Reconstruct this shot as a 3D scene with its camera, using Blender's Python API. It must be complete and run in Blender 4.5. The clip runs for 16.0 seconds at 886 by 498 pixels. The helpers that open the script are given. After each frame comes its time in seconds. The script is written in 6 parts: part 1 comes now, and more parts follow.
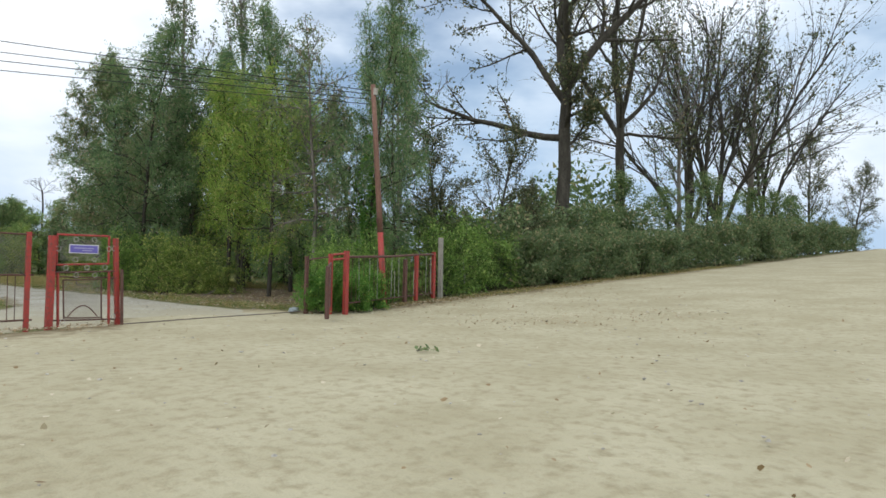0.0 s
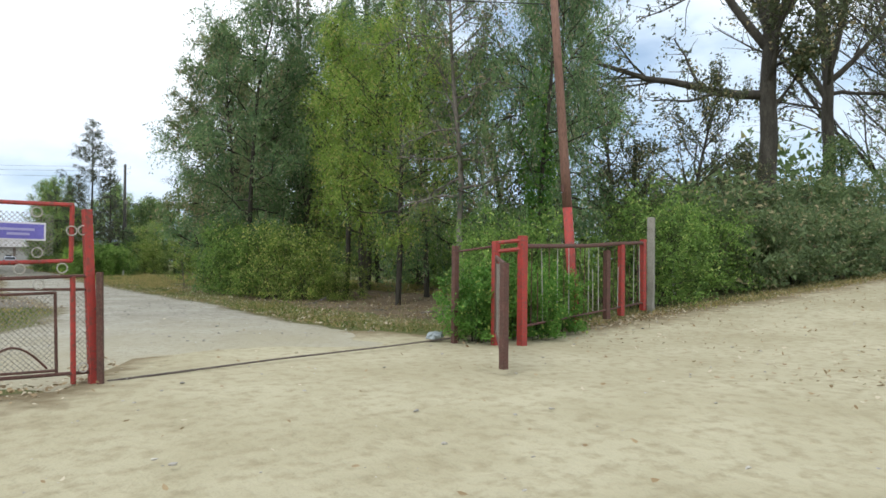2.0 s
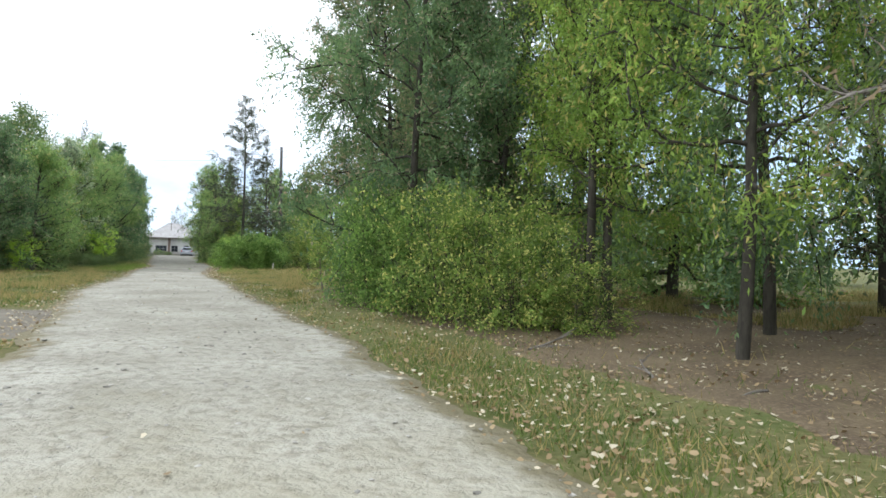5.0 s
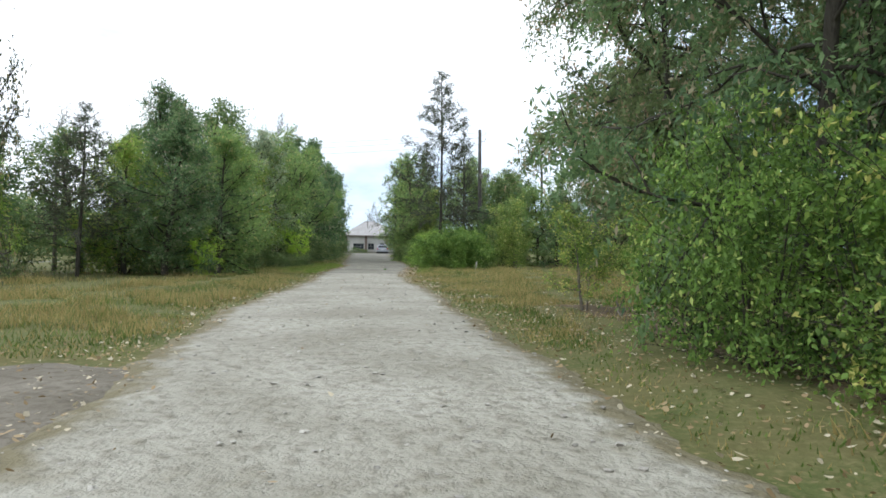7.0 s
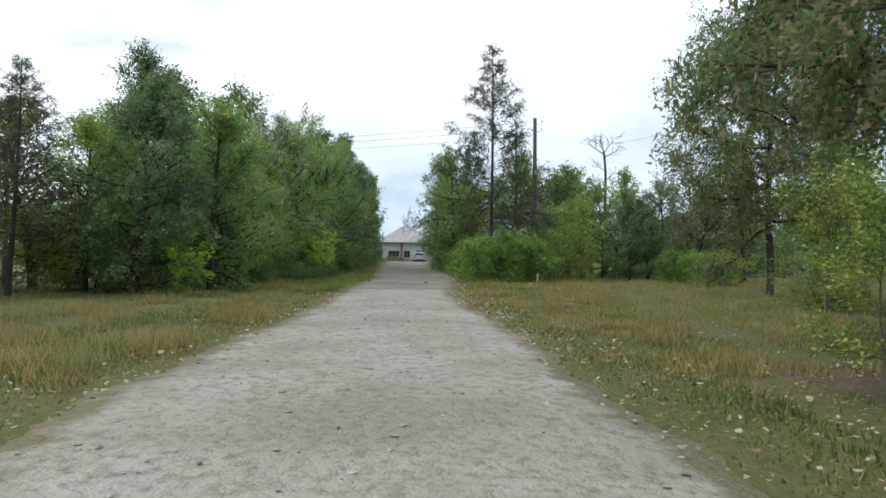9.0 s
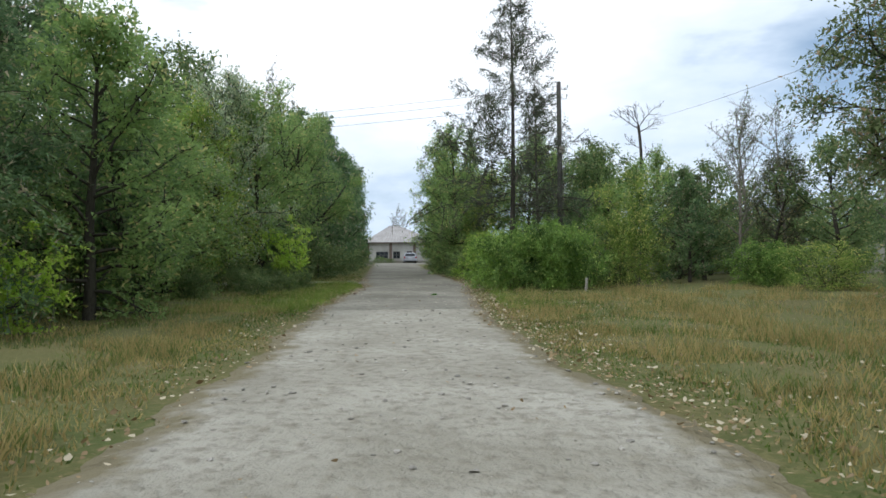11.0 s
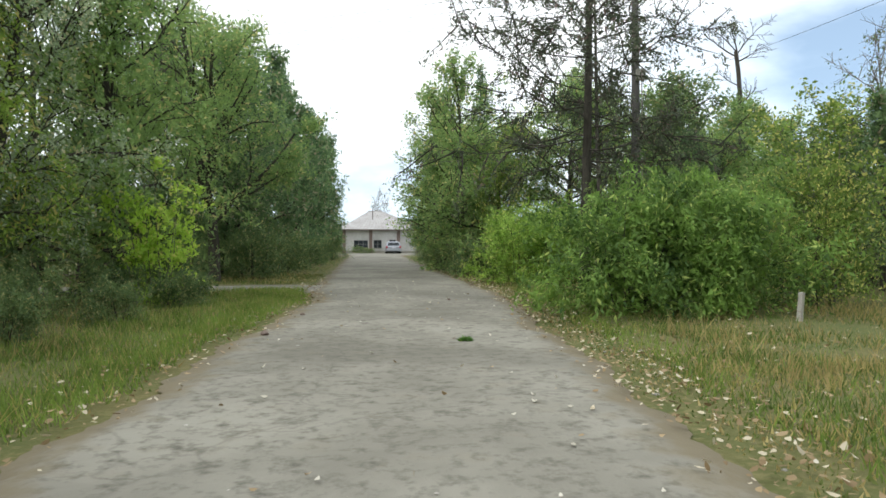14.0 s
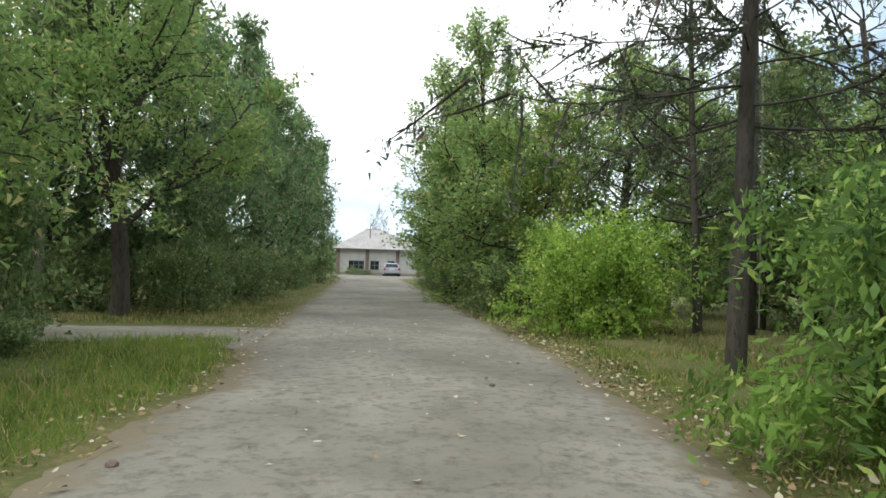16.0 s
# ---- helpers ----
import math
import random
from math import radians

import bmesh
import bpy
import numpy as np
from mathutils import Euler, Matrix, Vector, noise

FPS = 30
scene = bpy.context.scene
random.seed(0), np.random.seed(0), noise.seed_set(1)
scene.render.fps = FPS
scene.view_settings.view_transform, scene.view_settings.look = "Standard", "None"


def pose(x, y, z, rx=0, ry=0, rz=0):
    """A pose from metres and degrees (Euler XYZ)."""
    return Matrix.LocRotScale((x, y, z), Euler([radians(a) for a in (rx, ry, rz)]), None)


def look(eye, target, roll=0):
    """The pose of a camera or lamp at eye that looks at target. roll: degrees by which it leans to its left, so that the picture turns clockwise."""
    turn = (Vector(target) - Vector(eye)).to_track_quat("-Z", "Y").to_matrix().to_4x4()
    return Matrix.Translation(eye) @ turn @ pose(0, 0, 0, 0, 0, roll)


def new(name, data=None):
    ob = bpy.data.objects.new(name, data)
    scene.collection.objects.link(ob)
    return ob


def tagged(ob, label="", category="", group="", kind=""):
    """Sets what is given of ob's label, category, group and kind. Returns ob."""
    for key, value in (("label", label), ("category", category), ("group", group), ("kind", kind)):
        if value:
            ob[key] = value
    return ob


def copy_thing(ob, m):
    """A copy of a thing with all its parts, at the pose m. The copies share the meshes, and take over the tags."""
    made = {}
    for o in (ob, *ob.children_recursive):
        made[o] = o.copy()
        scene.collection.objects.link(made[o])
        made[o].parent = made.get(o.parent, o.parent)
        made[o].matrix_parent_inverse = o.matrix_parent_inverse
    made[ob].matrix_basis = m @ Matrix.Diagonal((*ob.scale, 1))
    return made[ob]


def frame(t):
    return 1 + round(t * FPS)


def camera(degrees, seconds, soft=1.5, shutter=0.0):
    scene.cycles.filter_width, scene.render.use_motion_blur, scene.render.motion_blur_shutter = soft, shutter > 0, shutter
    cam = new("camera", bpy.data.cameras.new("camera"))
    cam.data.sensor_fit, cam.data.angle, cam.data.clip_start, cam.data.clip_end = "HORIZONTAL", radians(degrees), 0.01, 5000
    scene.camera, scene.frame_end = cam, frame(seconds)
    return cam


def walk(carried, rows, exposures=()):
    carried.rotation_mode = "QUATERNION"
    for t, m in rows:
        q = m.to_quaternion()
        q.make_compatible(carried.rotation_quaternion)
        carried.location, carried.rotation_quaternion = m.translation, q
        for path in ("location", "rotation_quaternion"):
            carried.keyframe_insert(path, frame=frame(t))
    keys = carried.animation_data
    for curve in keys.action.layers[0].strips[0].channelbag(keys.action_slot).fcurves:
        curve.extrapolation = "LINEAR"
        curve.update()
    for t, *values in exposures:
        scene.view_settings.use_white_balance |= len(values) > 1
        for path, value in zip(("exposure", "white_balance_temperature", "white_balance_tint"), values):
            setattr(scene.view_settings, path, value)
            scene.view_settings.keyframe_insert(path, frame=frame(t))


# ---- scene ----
# ------------------------------------------------------------ camera
cam = camera(68.0, 16.0, soft=1.6)
PATH = [
    (0.0, pose(-9.258, -1.734, 1.295, 91.81, -1.10, -47.93)),
    (0.5, pose(-7.943, -0.065, 1.311, 91.77, -1.13, -45.14)),
    (1.0, pose(-6.778, 1.524, 1.313, 91.74, -1.12, -42.39)),
    (1.5, pose(-5.681, 3.224, 1.317, 91.54, -1.01, -39.28)),
    (2.0, pose(-4.798, 4.809, 1.297, 91.31, -0.65, -36.54)),
    (2.5, pose(-4.071, 6.353, 1.269, 91.47, -0.60, -33.61)),
    (3.0, pose(-3.488, 7.708, 1.279, 91.36, -0.51, -31.42)),
    (3.2, pose(-3.270, 8.218, 1.291, 91.47, -0.06, -30.65)),
    (5.3, pose(-0.850, 16.042, 1.259, 90.08, -2.39, -20.69)),
    (5.5, pose(-0.728, 16.683, 1.214, 89.37, -2.87, -19.01)),
    (6.0, pose(-0.613, 18.375, 1.205, 89.42, -2.76, -14.40)),
    (6.5, pose(-0.635, 20.665, 1.203, 89.51, -2.87, -10.04)),
    (7.0, pose(-0.795, 23.027, 1.274, 89.95, -0.78, -6.82)),
    (7.5, pose(-0.764, 24.910, 1.243, 90.07, -1.75, -5.13)),
    (8.0, pose(-0.780, 26.840, 1.267, 90.56, -1.15, -4.44)),
    (8.5, pose(-0.805, 28.660, 1.269, 91.01, -1.15, -4.07)),
    (9.0, pose(-0.823, 30.235, 1.315, 90.56, -0.88, -3.76)),
    (9.2, pose(-0.836, 30.899, 1.338, 90.60, -0.68, -3.78)),
    (11.3, pose(-1.169, 40.348, 1.305, 90.58, 0.20, -5.00)),
    (11.5, pose(-1.170, 41.238, 1.339, 90.12, -0.16, -5.16)),
    (12.0, pose(-1.122, 43.462, 1.338, 90.20, -0.40, -5.35)),
    (12.5, pose(-1.053, 45.654, 1.338, 90.43, 0.18, -5.59)),
    (13.0, pose(-0.992, 47.688, 1.292, 89.58, -0.53, -5.96)),
    (13.5, pose(-0.909, 49.910, 1.215, 87.95, 0.00, -6.24)),
    (14.0, pose(-0.838, 51.877, 1.226, 89.73, -0.06, -6.47)),
    (14.5, pose(-0.739, 53.939, 1.273, 92.89, 0.35, -6.47)),
    (15.0, pose(-0.634, 55.844, 1.258, 92.79, 0.56, -6.46)),
    (15.5, pose(-0.546, 57.749, 1.278, 91.60, -0.10, -6.59)),
    (16.0, pose(-0.465, 59.033, 1.295, 91.71, -1.71, -6.53)),
]
walk(cam, PATH, ((0.0, 0.0, 6050, 9), (1.0, 0.12, 6050, 9), (2.0, 0.24, 6050, 9), (3.2, 0.45, 6200, 8), (5.0, 0.65, 5900, 9), (6.5, 0.53, 5900, 9), (8.0, 0.12, 5960, 9), (9.0, 0.06, 5940, 9), (12.2, 0.06, 5980, 9), (13.2, 0.25, 6050, 9), (14.2, 0.52, 6250, 8), (16.0, 0.56, 6250, 8)))

# ------------------------------------------------------------ sky and sun
SUN_EL, SUN_ROT = radians(48), radians(250)
world = bpy.data.worlds.new("overcast_sky")
scene.world = world
world.use_nodes = True
wn, wl = world.node_tree.nodes, world.node_tree.links
wn.clear()
sky = wn.new("ShaderNodeTexSky")
sky.sky_type, sky.sun_disc, sky.sun_elevation, sky.sun_rotation = "NISHITA", False, SUN_EL, SUN_ROT
bg_sky = wn.new("ShaderNodeBackground")
bg_sky.inputs["Strength"].default_value = 0.10
bg_cloud = wn.new("ShaderNodeBackground")
bg_cloud.inputs["Strength"].default_value = 1.15
coord = wn.new("ShaderNodeTexCoord")
stretch = wn.new("ShaderNodeMapping")
stretch.inputs["Scale"].default_value = (1.0, 1.0, 2.6)
cloud = wn.new("ShaderNodeTexNoise")
cloud.inputs["Scale"].default_value, cloud.inputs["Detail"].default_value, cloud.inputs["Roughness"].default_value = 2.3, 6.0, 0.52
cover = wn.new("ShaderNodeValToRGB")
cover.color_ramp.elements[0].position, cover.color_ramp.elements[1].position = 0.30, 0.44
cover.color_ramp.elements[0].color = (0.42, 0.42, 0.42, 1)
tone = wn.new("ShaderNodeValToRGB")
tone.color_ramp.elements[0].position, tone.color_ramp.elements[1].position = 0.36, 0.72
tone.color_ramp.elements[0].color, tone.color_ramp.elements[1].color = (0.46, 0.58, 0.71, 1), (1.0, 1.0, 1.0, 1)
# thin cloud glows towards the hidden sun and darkens away from it
towards = wn.new("ShaderNodeVectorMath")
towards.operation = "DOT_PRODUCT"
towards.inputs[1].default_value = (-0.19, 0.0, 0.62)
glow = wn.new("ShaderNodeMath")
both = wn.new("ShaderNodeMixShader")
out = wn.new("ShaderNodeOutputWorld")
wl.new(coord.outputs["Generated"], stretch.inputs["Vector"])
wl.new(stretch.outputs["Vector"], cloud.inputs["Vector"])
wl.new(cloud.outputs["Fac"], cover.inputs["Fac"])
wl.new(coord.outputs["Generated"], towards.inputs[0])
wl.new(cloud.outputs["Fac"], glow.inputs[0])
wl.new(towards.outputs["Value"], glow.inputs[1])
wl.new(glow.outputs[0], tone.inputs["Fac"])
wl.new(sky.outputs["Color"], bg_sky.inputs["Color"])
wl.new(tone.outputs["Color"], bg_cloud.inputs["Color"])
wl.new(cover.outputs["Color"], both.inputs["Fac"])
wl.new(bg_sky.outputs[0], both.inputs[1])
wl.new(bg_cloud.outputs[0], both.inputs[2])
wl.new(both.outputs[0], out.inputs["Surface"])

sun = new("sun", bpy.data.lights.new("sun", "SUN"))
sun.data.energy, sun.data.angle, sun.data.color = 1.0, radians(18), (1.0, 0.96, 0.9)
sun.matrix_world = look((-30, -12, 40), (0, 0, 0))


# ------------------------------------------------------------ materials
def surface(name, colours, scale=3.0, fine=40.0, rough=0.85, bump=0.3, metal=0.0, stretch=(1, 1, 1), island=0.0, dist=0.02, cracks=0.0, sandy=None, verge=None):
    """Three colours mixed by a coarse and a fine noise at world size, with a fine relief."""
    m = bpy.data.materials.new(name)
    m.use_nodes = True
    n, l = m.node_tree.nodes, m.node_tree.links
    p = n["Principled BSDF"]
    geo, mp = n.new("ShaderNodeNewGeometry"), n.new("ShaderNodeMapping")
    mp.inputs["Scale"].default_value = stretch
    l.new(geo.outputs["Position"], mp.inputs["Vector"])
    big, small = n.new("ShaderNodeTexNoise"), n.new("ShaderNodeTexNoise")
    for tex, s, d in ((big, scale, 5), (small, fine, 4)):
        tex.inputs["Scale"].default_value, tex.inputs["Detail"].default_value, tex.inputs["Roughness"].default_value = s, d, 0.62
        l.new(mp.outputs["Vector"], tex.inputs["Vector"])
    r1, r2 = n.new("ShaderNodeValToRGB"), n.new("ShaderNodeMixRGB")
    e = r1.color_ramp.elements
    e[0].position, e[1].position = 0.36, 0.64
    e[0].color, e[1].color = (*colours[0], 1), (*colours[1], 1)
    l.new(big.outputs["Fac"], r1.inputs["Fac"])
    f = n.new("ShaderNodeMapRange")
    f.inputs["From Min"].default_value, f.inputs["From Max"].default_value = 0.48, 0.72
    l.new(small.outputs["Fac"], f.inputs["Value"])
    l.new(f.outputs["Result"], r2.inputs["Fac"])
    l.new(r1.outputs["Color"], r2.inputs["Color1"])
    r2.inputs["Color2"].default_value = (*colours[2], 1)
    last = r2.outputs["Color"]
    if island:
        hsv, mr, obj, add = n.new("ShaderNodeHueSaturation"), n.new("ShaderNodeMapRange"), n.new("ShaderNodeObjectInfo"), n.new("ShaderNodeMath")
        add.operation = "FRACT"
        both_ = n.new("ShaderNodeMath")
        l.new(geo.outputs["Random Per Island"], both_.inputs[0])
        l.new(obj.outputs["Random"], both_.inputs[1])
        l.new(both_.outputs[0], add.inputs[0])
        mr.inputs["To Min"].default_value, mr.inputs["To Max"].default_value = 1 - island, 1 + island
        l.new(add.outputs[0], mr.inputs["Value"])
        l.new(mr.outputs["Result"], hsv.inputs["Value"])
        l.new(last, hsv.inputs["Color"])
        last = hsv.outputs["Color"]
    if sandy:
        sep, span, sandmix = n.new("ShaderNodeSeparateXYZ"), n.new("ShaderNodeMapRange"), n.new("ShaderNodeMixRGB")
        wave = n.new("ShaderNodeMath")
        wave.operation, wave.inputs[1].default_value = "MULTIPLY_ADD", 7.0
        l.new(geo.outputs["Position"], sep.inputs[0])
        l.new(big.outputs["Fac"], wave.inputs[0])
        l.new(sep.outputs["Y"], wave.inputs[2])
        span.inputs["From Min"].default_value, span.inputs["From Max"].default_value = sandy[1] + 3.5, sandy[2] + 3.5
        span.inputs["To Min"].default_value, span.inputs["To Max"].default_value = 0.95, 0.0
        l.new(wave.outputs[0], span.inputs["Value"])
        l.new(span.outputs["Result"], sandmix.inputs["Fac"])
        l.new(last, sandmix.inputs["Color1"])
        sandmix.inputs["Color2"].default_value = (*sandy[0], 1)
        last = sandmix.outputs["Color"]
    if verge:
        # soil and crumbled leaves work in from the edges
        attr, mud, blend = n.new("ShaderNodeAttribute"), n.new("ShaderNodeMath"), n.new("ShaderNodeMixRGB")
        attr.attribute_name = "verge"
        mud.operation, mud.use_clamp = "MULTIPLY_ADD", True
        ragged = n.new("ShaderNodeMapRange")
        ragged.inputs["From Min"].default_value, ragged.inputs["From Max"].default_value = 0.35, 0.65
        ragged.inputs["To Min"].default_value, ragged.inputs["To Max"].default_value = -0.75, 0.15
        patchy = n.new("ShaderNodeTexNoise")
        patchy.inputs["Scale"].default_value, patchy.inputs["Detail"].default_value = 3.2, 6
        l.new(geo.outputs["Position"], patchy.inputs["Vector"])
        l.new(patchy.outputs["Fac"], ragged.inputs["Value"])
        l.new(attr.outputs["Fac"], mud.inputs[0])
        mud.inputs[1].default_value = 1.6
        l.new(ragged.outputs["Result"], mud.inputs[2])
        l.new(mud.outputs[0], blend.inputs["Fac"])
        l.new(last, blend.inputs["Color1"])
        blend.inputs["Color2"].default_value = (*verge, 1)
        last = blend.outputs["Color"]
    if cracks:
        bend, shift, vor, edge, dark = n.new("ShaderNodeTexNoise"), n.new("ShaderNodeVectorMath"), n.new("ShaderNodeTexVoronoi"), n.new("ShaderNodeMapRange"), n.new("ShaderNodeMixRGB")
        bend.inputs["Scale"].default_value, bend.inputs["Detail"].default_value = 1.6, 5
        shift.operation = "MULTIPLY_ADD"
        shift.inputs[1].default_value = (1.1, 1.1, 0)
        l.new(geo.outputs["Position"], bend.inputs["Vector"])
        l.new(bend.outputs["Color"], shift.inputs[0])
        l.new(geo.outputs["Position"], shift.inputs[2])
        vor.feature = "DISTANCE_TO_EDGE"
        vor.inputs["Scale"].default_value = cracks
        l.new(shift.outputs["Vector"], vor.inputs["Vector"])
        edge.inputs["From Max"].default_value, edge.inputs["To Min"].default_value, edge.inputs["To Max"].default_value = 0.010, 0.24, 0.0
        l.new(vor.outputs["Distance"], edge.inputs["Value"])
        l.new(edge.outputs["Result"], dark.inputs["Fac"])
        l.new(last, dark.inputs["Color1"])
        dark.inputs["Color2"].default_value = (0.05, 0.045, 0.038, 1)
        last = dark.outputs["Color"]
    l.new(last, p.inputs["Base Color"])
    p.inputs["Roughness"].default_value, p.inputs["Metallic"].default_value = rough, metal
    if rough > 0.88:
        p.inputs["Specular IOR Level"].default_value = 0.15
    if bump:
        b = n.new("ShaderNodeBump")
        b.inputs["Strength"].default_value, b.inputs["Distance"].default_value = bump, dist
        l.new(small.outputs["Fac"], b.inputs["Height"])
        l.new(b.outputs["Normal"], p.inputs["Normal"])
    return m


def foliage(name, dark, light, odd, odd_share=0.08, through_light=0.35, paled=True):
    """Leaves: each one its own tone, patches of lighter and darker leaves, some light let through."""
    if paled:
        # veiling haze put into the colour: pales and dulls the green, dark leaves most
        dark, light, odd = [(k * 1.1 * r, k * g, k * 1.35 * b) for k, (r, g, b) in ((1.6, dark), (1.15, light), (1.1, odd))]
    m = bpy.data.materials.new(name)
    m.use_nodes = True
    n, l = m.node_tree.nodes, m.node_tree.links
    p = n["Principled BSDF"]
    geo = n.new("ShaderNodeNewGeometry")
    patch = n.new("ShaderNodeTexNoise")
    patch.inputs["Scale"].default_value, patch.inputs["Detail"].default_value = 1.5, 4
    l.new(geo.outputs["Position"], patch.inputs["Vector"])
    mix = n.new("ShaderNodeMath")
    mix.operation = "MULTIPLY_ADD"
    mix.inputs[1].default_value = 0.42
    l.new(geo.outputs["Random Per Island"], mix.inputs[0])
    half = n.new("ShaderNodeMapRange")
    half.inputs["From Min"].default_value, half.inputs["From Max"].default_value = 0.36, 0.66
    half.inputs["To Max"].default_value = 0.58
    l.new(patch.outputs["Fac"], half.inputs["Value"])
    l.new(half.outputs["Result"], mix.inputs[2])
    ramp = n.new("ShaderNodeValToRGB")
    e = ramp.color_ramp.elements
    e[0].color, e[1].color = (*dark, 1), (*light, 1)
    l.new(mix.outputs[0], ramp.inputs["Fac"])
    pick, blend = n.new("ShaderNodeMath"), n.new("ShaderNodeMixRGB")
    pick.operation = "GREATER_THAN"
    pick.inputs[1].default_value = 1 - odd_share
    wn2 = n.new("ShaderNodeTexWhiteNoise")
    wn2.noise_dimensions = "1D"
    l.new(geo.outputs["Random Per Island"], wn2.inputs["W"])
    l.new(wn2.outputs["Value"], pick.inputs[0])
    l.new(pick.outputs[0], blend.inputs["Fac"])
    l.new(ramp.outputs["Color"], blend.inputs["Color1"])
    blend.inputs["Color2"].default_value = (*odd, 1)
    l.new(blend.outputs["Color"], p.inputs["Base Color"])
    p.inputs["Roughness"].default_value, p.inputs["Specular IOR Level"].default_value = 0.62, 0.28
    tr, ms, o = n.new("ShaderNodeBsdfTranslucent"), n.new("ShaderNodeMixShader"), n["Material Output"]
    l.new(blend.outputs["Color"], tr.inputs["Color"])
    ms.inputs["Fac"].default_value = through_light
    l.new(p.outputs[0], ms.inputs[1])
    l.new(tr.outputs[0], ms.inputs[2])
    l.new(ms.outputs[0], o.inputs["Surface"])
    return m


M_GROUND = surface("meadow_soil", ((0.140, 0.130, 0.054), (0.092, 0.115, 0.038), (0.195, 0.176, 0.080)), 0.6, 14, 0.95, 0.6, dist=0.05)
M_LITTER_SOIL = surface("leaf_litter_soil", ((0.104, 0.078, 0.053), (0.160, 0.125, 0.076), (0.240, 0.187, 0.122)), 1.1, 22, 0.95, 0.6, dist=0.04)
M_SAND = surface("pale_sand", ((0.365, 0.330, 0.214), (0.450, 0.414, 0.285), (0.305, 0.268, 0.168)), 0.5, 6, 0.95, 0.8, dist=0.06, verge=(0.215, 0.176, 0.105))
M_GRAVEL = surface("pale_gravel", ((0.300, 0.286, 0.232), (0.420, 0.405, 0.345), (0.225, 0.210, 0.166)), 0.55, 8, 0.95, 1.0, dist=0.08, sandy=((0.395, 0.362, 0.250), 12.0, 21.0), verge=(0.200, 0.178, 0.112))
M_ASPHALT = surface("worn_dusty_asphalt", ((0.170, 0.162, 0.132), (0.285, 0.274, 0.228), (0.125, 0.118, 0.095)), 0.4, 9, 0.92, 0.6, dist=0.03, cracks=0.3, verge=(0.185, 0.160, 0.108))
M_STONE = surface("gravel_stone", ((0.320, 0.305, 0.268), (0.430, 0.412, 0.370), (0.190, 0.174, 0.148)), 2, 30, 0.9, 0.2, island=0.35)
M_DRYLEAF = foliage("fallen_leaf", (0.170, 0.111, 0.051), (0.420, 0.320, 0.180), (0.540, 0.480, 0.350), 0.30, 0.15, paled=False)
M_PALELEAF = foliage("bleached_leaf", (0.380, 0.350, 0.270), (0.640, 0.610, 0.520), (0.36, 0.26, 0.14), 0.2, 0.1, paled=False)
M_BARK = surface("grey_brown_bark", ((0.047, 0.043, 0.034), (0.093, 0.085, 0.069), (0.030, 0.028, 0.024)), 3, 26, 0.95, 0.7, stretch=(1, 1, 0.25))
M_BARK_PALE = surface("pale_grey_bark", ((0.16, 0.14, 0.12), (0.24, 0.22, 0.19), (0.09, 0.08, 0.065)), 3, 26, 0.95, 0.6, stretch=(1, 1, 0.3))
M_JUNIPER = foliage("dark_conifer_leaf", (0.036, 0.078, 0.029), (0.215, 0.345, 0.104), (0.36, 0.35, 0.17), 0.09, 0.46)
M_JUNIPER_LIGHT = foliage("olive_conifer_leaf", (0.105, 0.190, 0.038), (0.450, 0.610, 0.120), (0.56, 0.50, 0.16), 0.12, 0.55, paled=False)
M_JUNIPER_OLIVE = foliage("brownish_conifer_leaf", (0.050, 0.084, 0.029), (0.220, 0.300, 0.092), (0.36, 0.30, 0.14), 0.12, 0.44)
M_BROAD = foliage("mid_green_leaf", (0.048, 0.090, 0.028), (0.190, 0.285, 0.075), (0.36, 0.37, 0.12), 0.08, 0.45)
M_OLIVEGREEN = foliage("olive_green_leaf", (0.088, 0.165, 0.040), (0.300, 0.450, 0.108), (0.46, 0.48, 0.14), 0.09, 0.52)
M_DUSTY = foliage("dusty_grey_green_leaf", (0.135, 0.205, 0.092), (0.400, 0.510, 0.225), (0.56, 0.57, 0.27), 0.12, 0.52)
M_DIRT = surface("pale_trodden_dirt", ((0.165, 0.148, 0.115), (0.225, 0.205, 0.165), (0.115, 0.100, 0.076)), 0.9, 9, 0.95, 0.7, dist=0.05)
# dark tone deepened to paint the shaded gaps between the shoots
M_SHRUB = foliage("fresh_green_leaf", (0.032, 0.080, 0.022), (0.335, 0.520, 0.115), (0.50, 0.60, 0.17), 0.07, 0.50, paled=False)
M_DEEP = foliage("deep_green_leaf", (0.036, 0.105, 0.020), (0.215, 0.420, 0.075), (0.40, 0.50, 0.12), 0.07, 0.45, paled=False)
M_YELLOWGREEN = foliage("yellow_green_leaf", (0.062, 0.118, 0.026), (0.365, 0.500, 0.110), (0.64, 0.62, 0.19), 0.16, 0.55, paled=False)
M_SPRING = foliage("bright_green_leaf", (0.110, 0.220, 0.036), (0.520, 0.720, 0.145), (0.62, 0.68, 0.19), 0.08, 0.58, paled=False)
M_LIME = foliage("lime_green_leaf", (0.300, 0.480, 0.060), (0.640, 0.820, 0.150), (0.66, 0.66, 0.19), 0.08, 0.58, paled=False)
M_SPARSE = foliage("grey_green_needle", (0.032, 0.048, 0.022), (0.104, 0.136, 0.056), (0.160, 0.128, 0.080), 0.1, 0.25)
M_DARKOLIVE = foliage("dark_olive_leaf", (0.030, 0.042, 0.016), (0.120, 0.155, 0.052), (0.26, 0.24, 0.09), 0.12, 0.35)
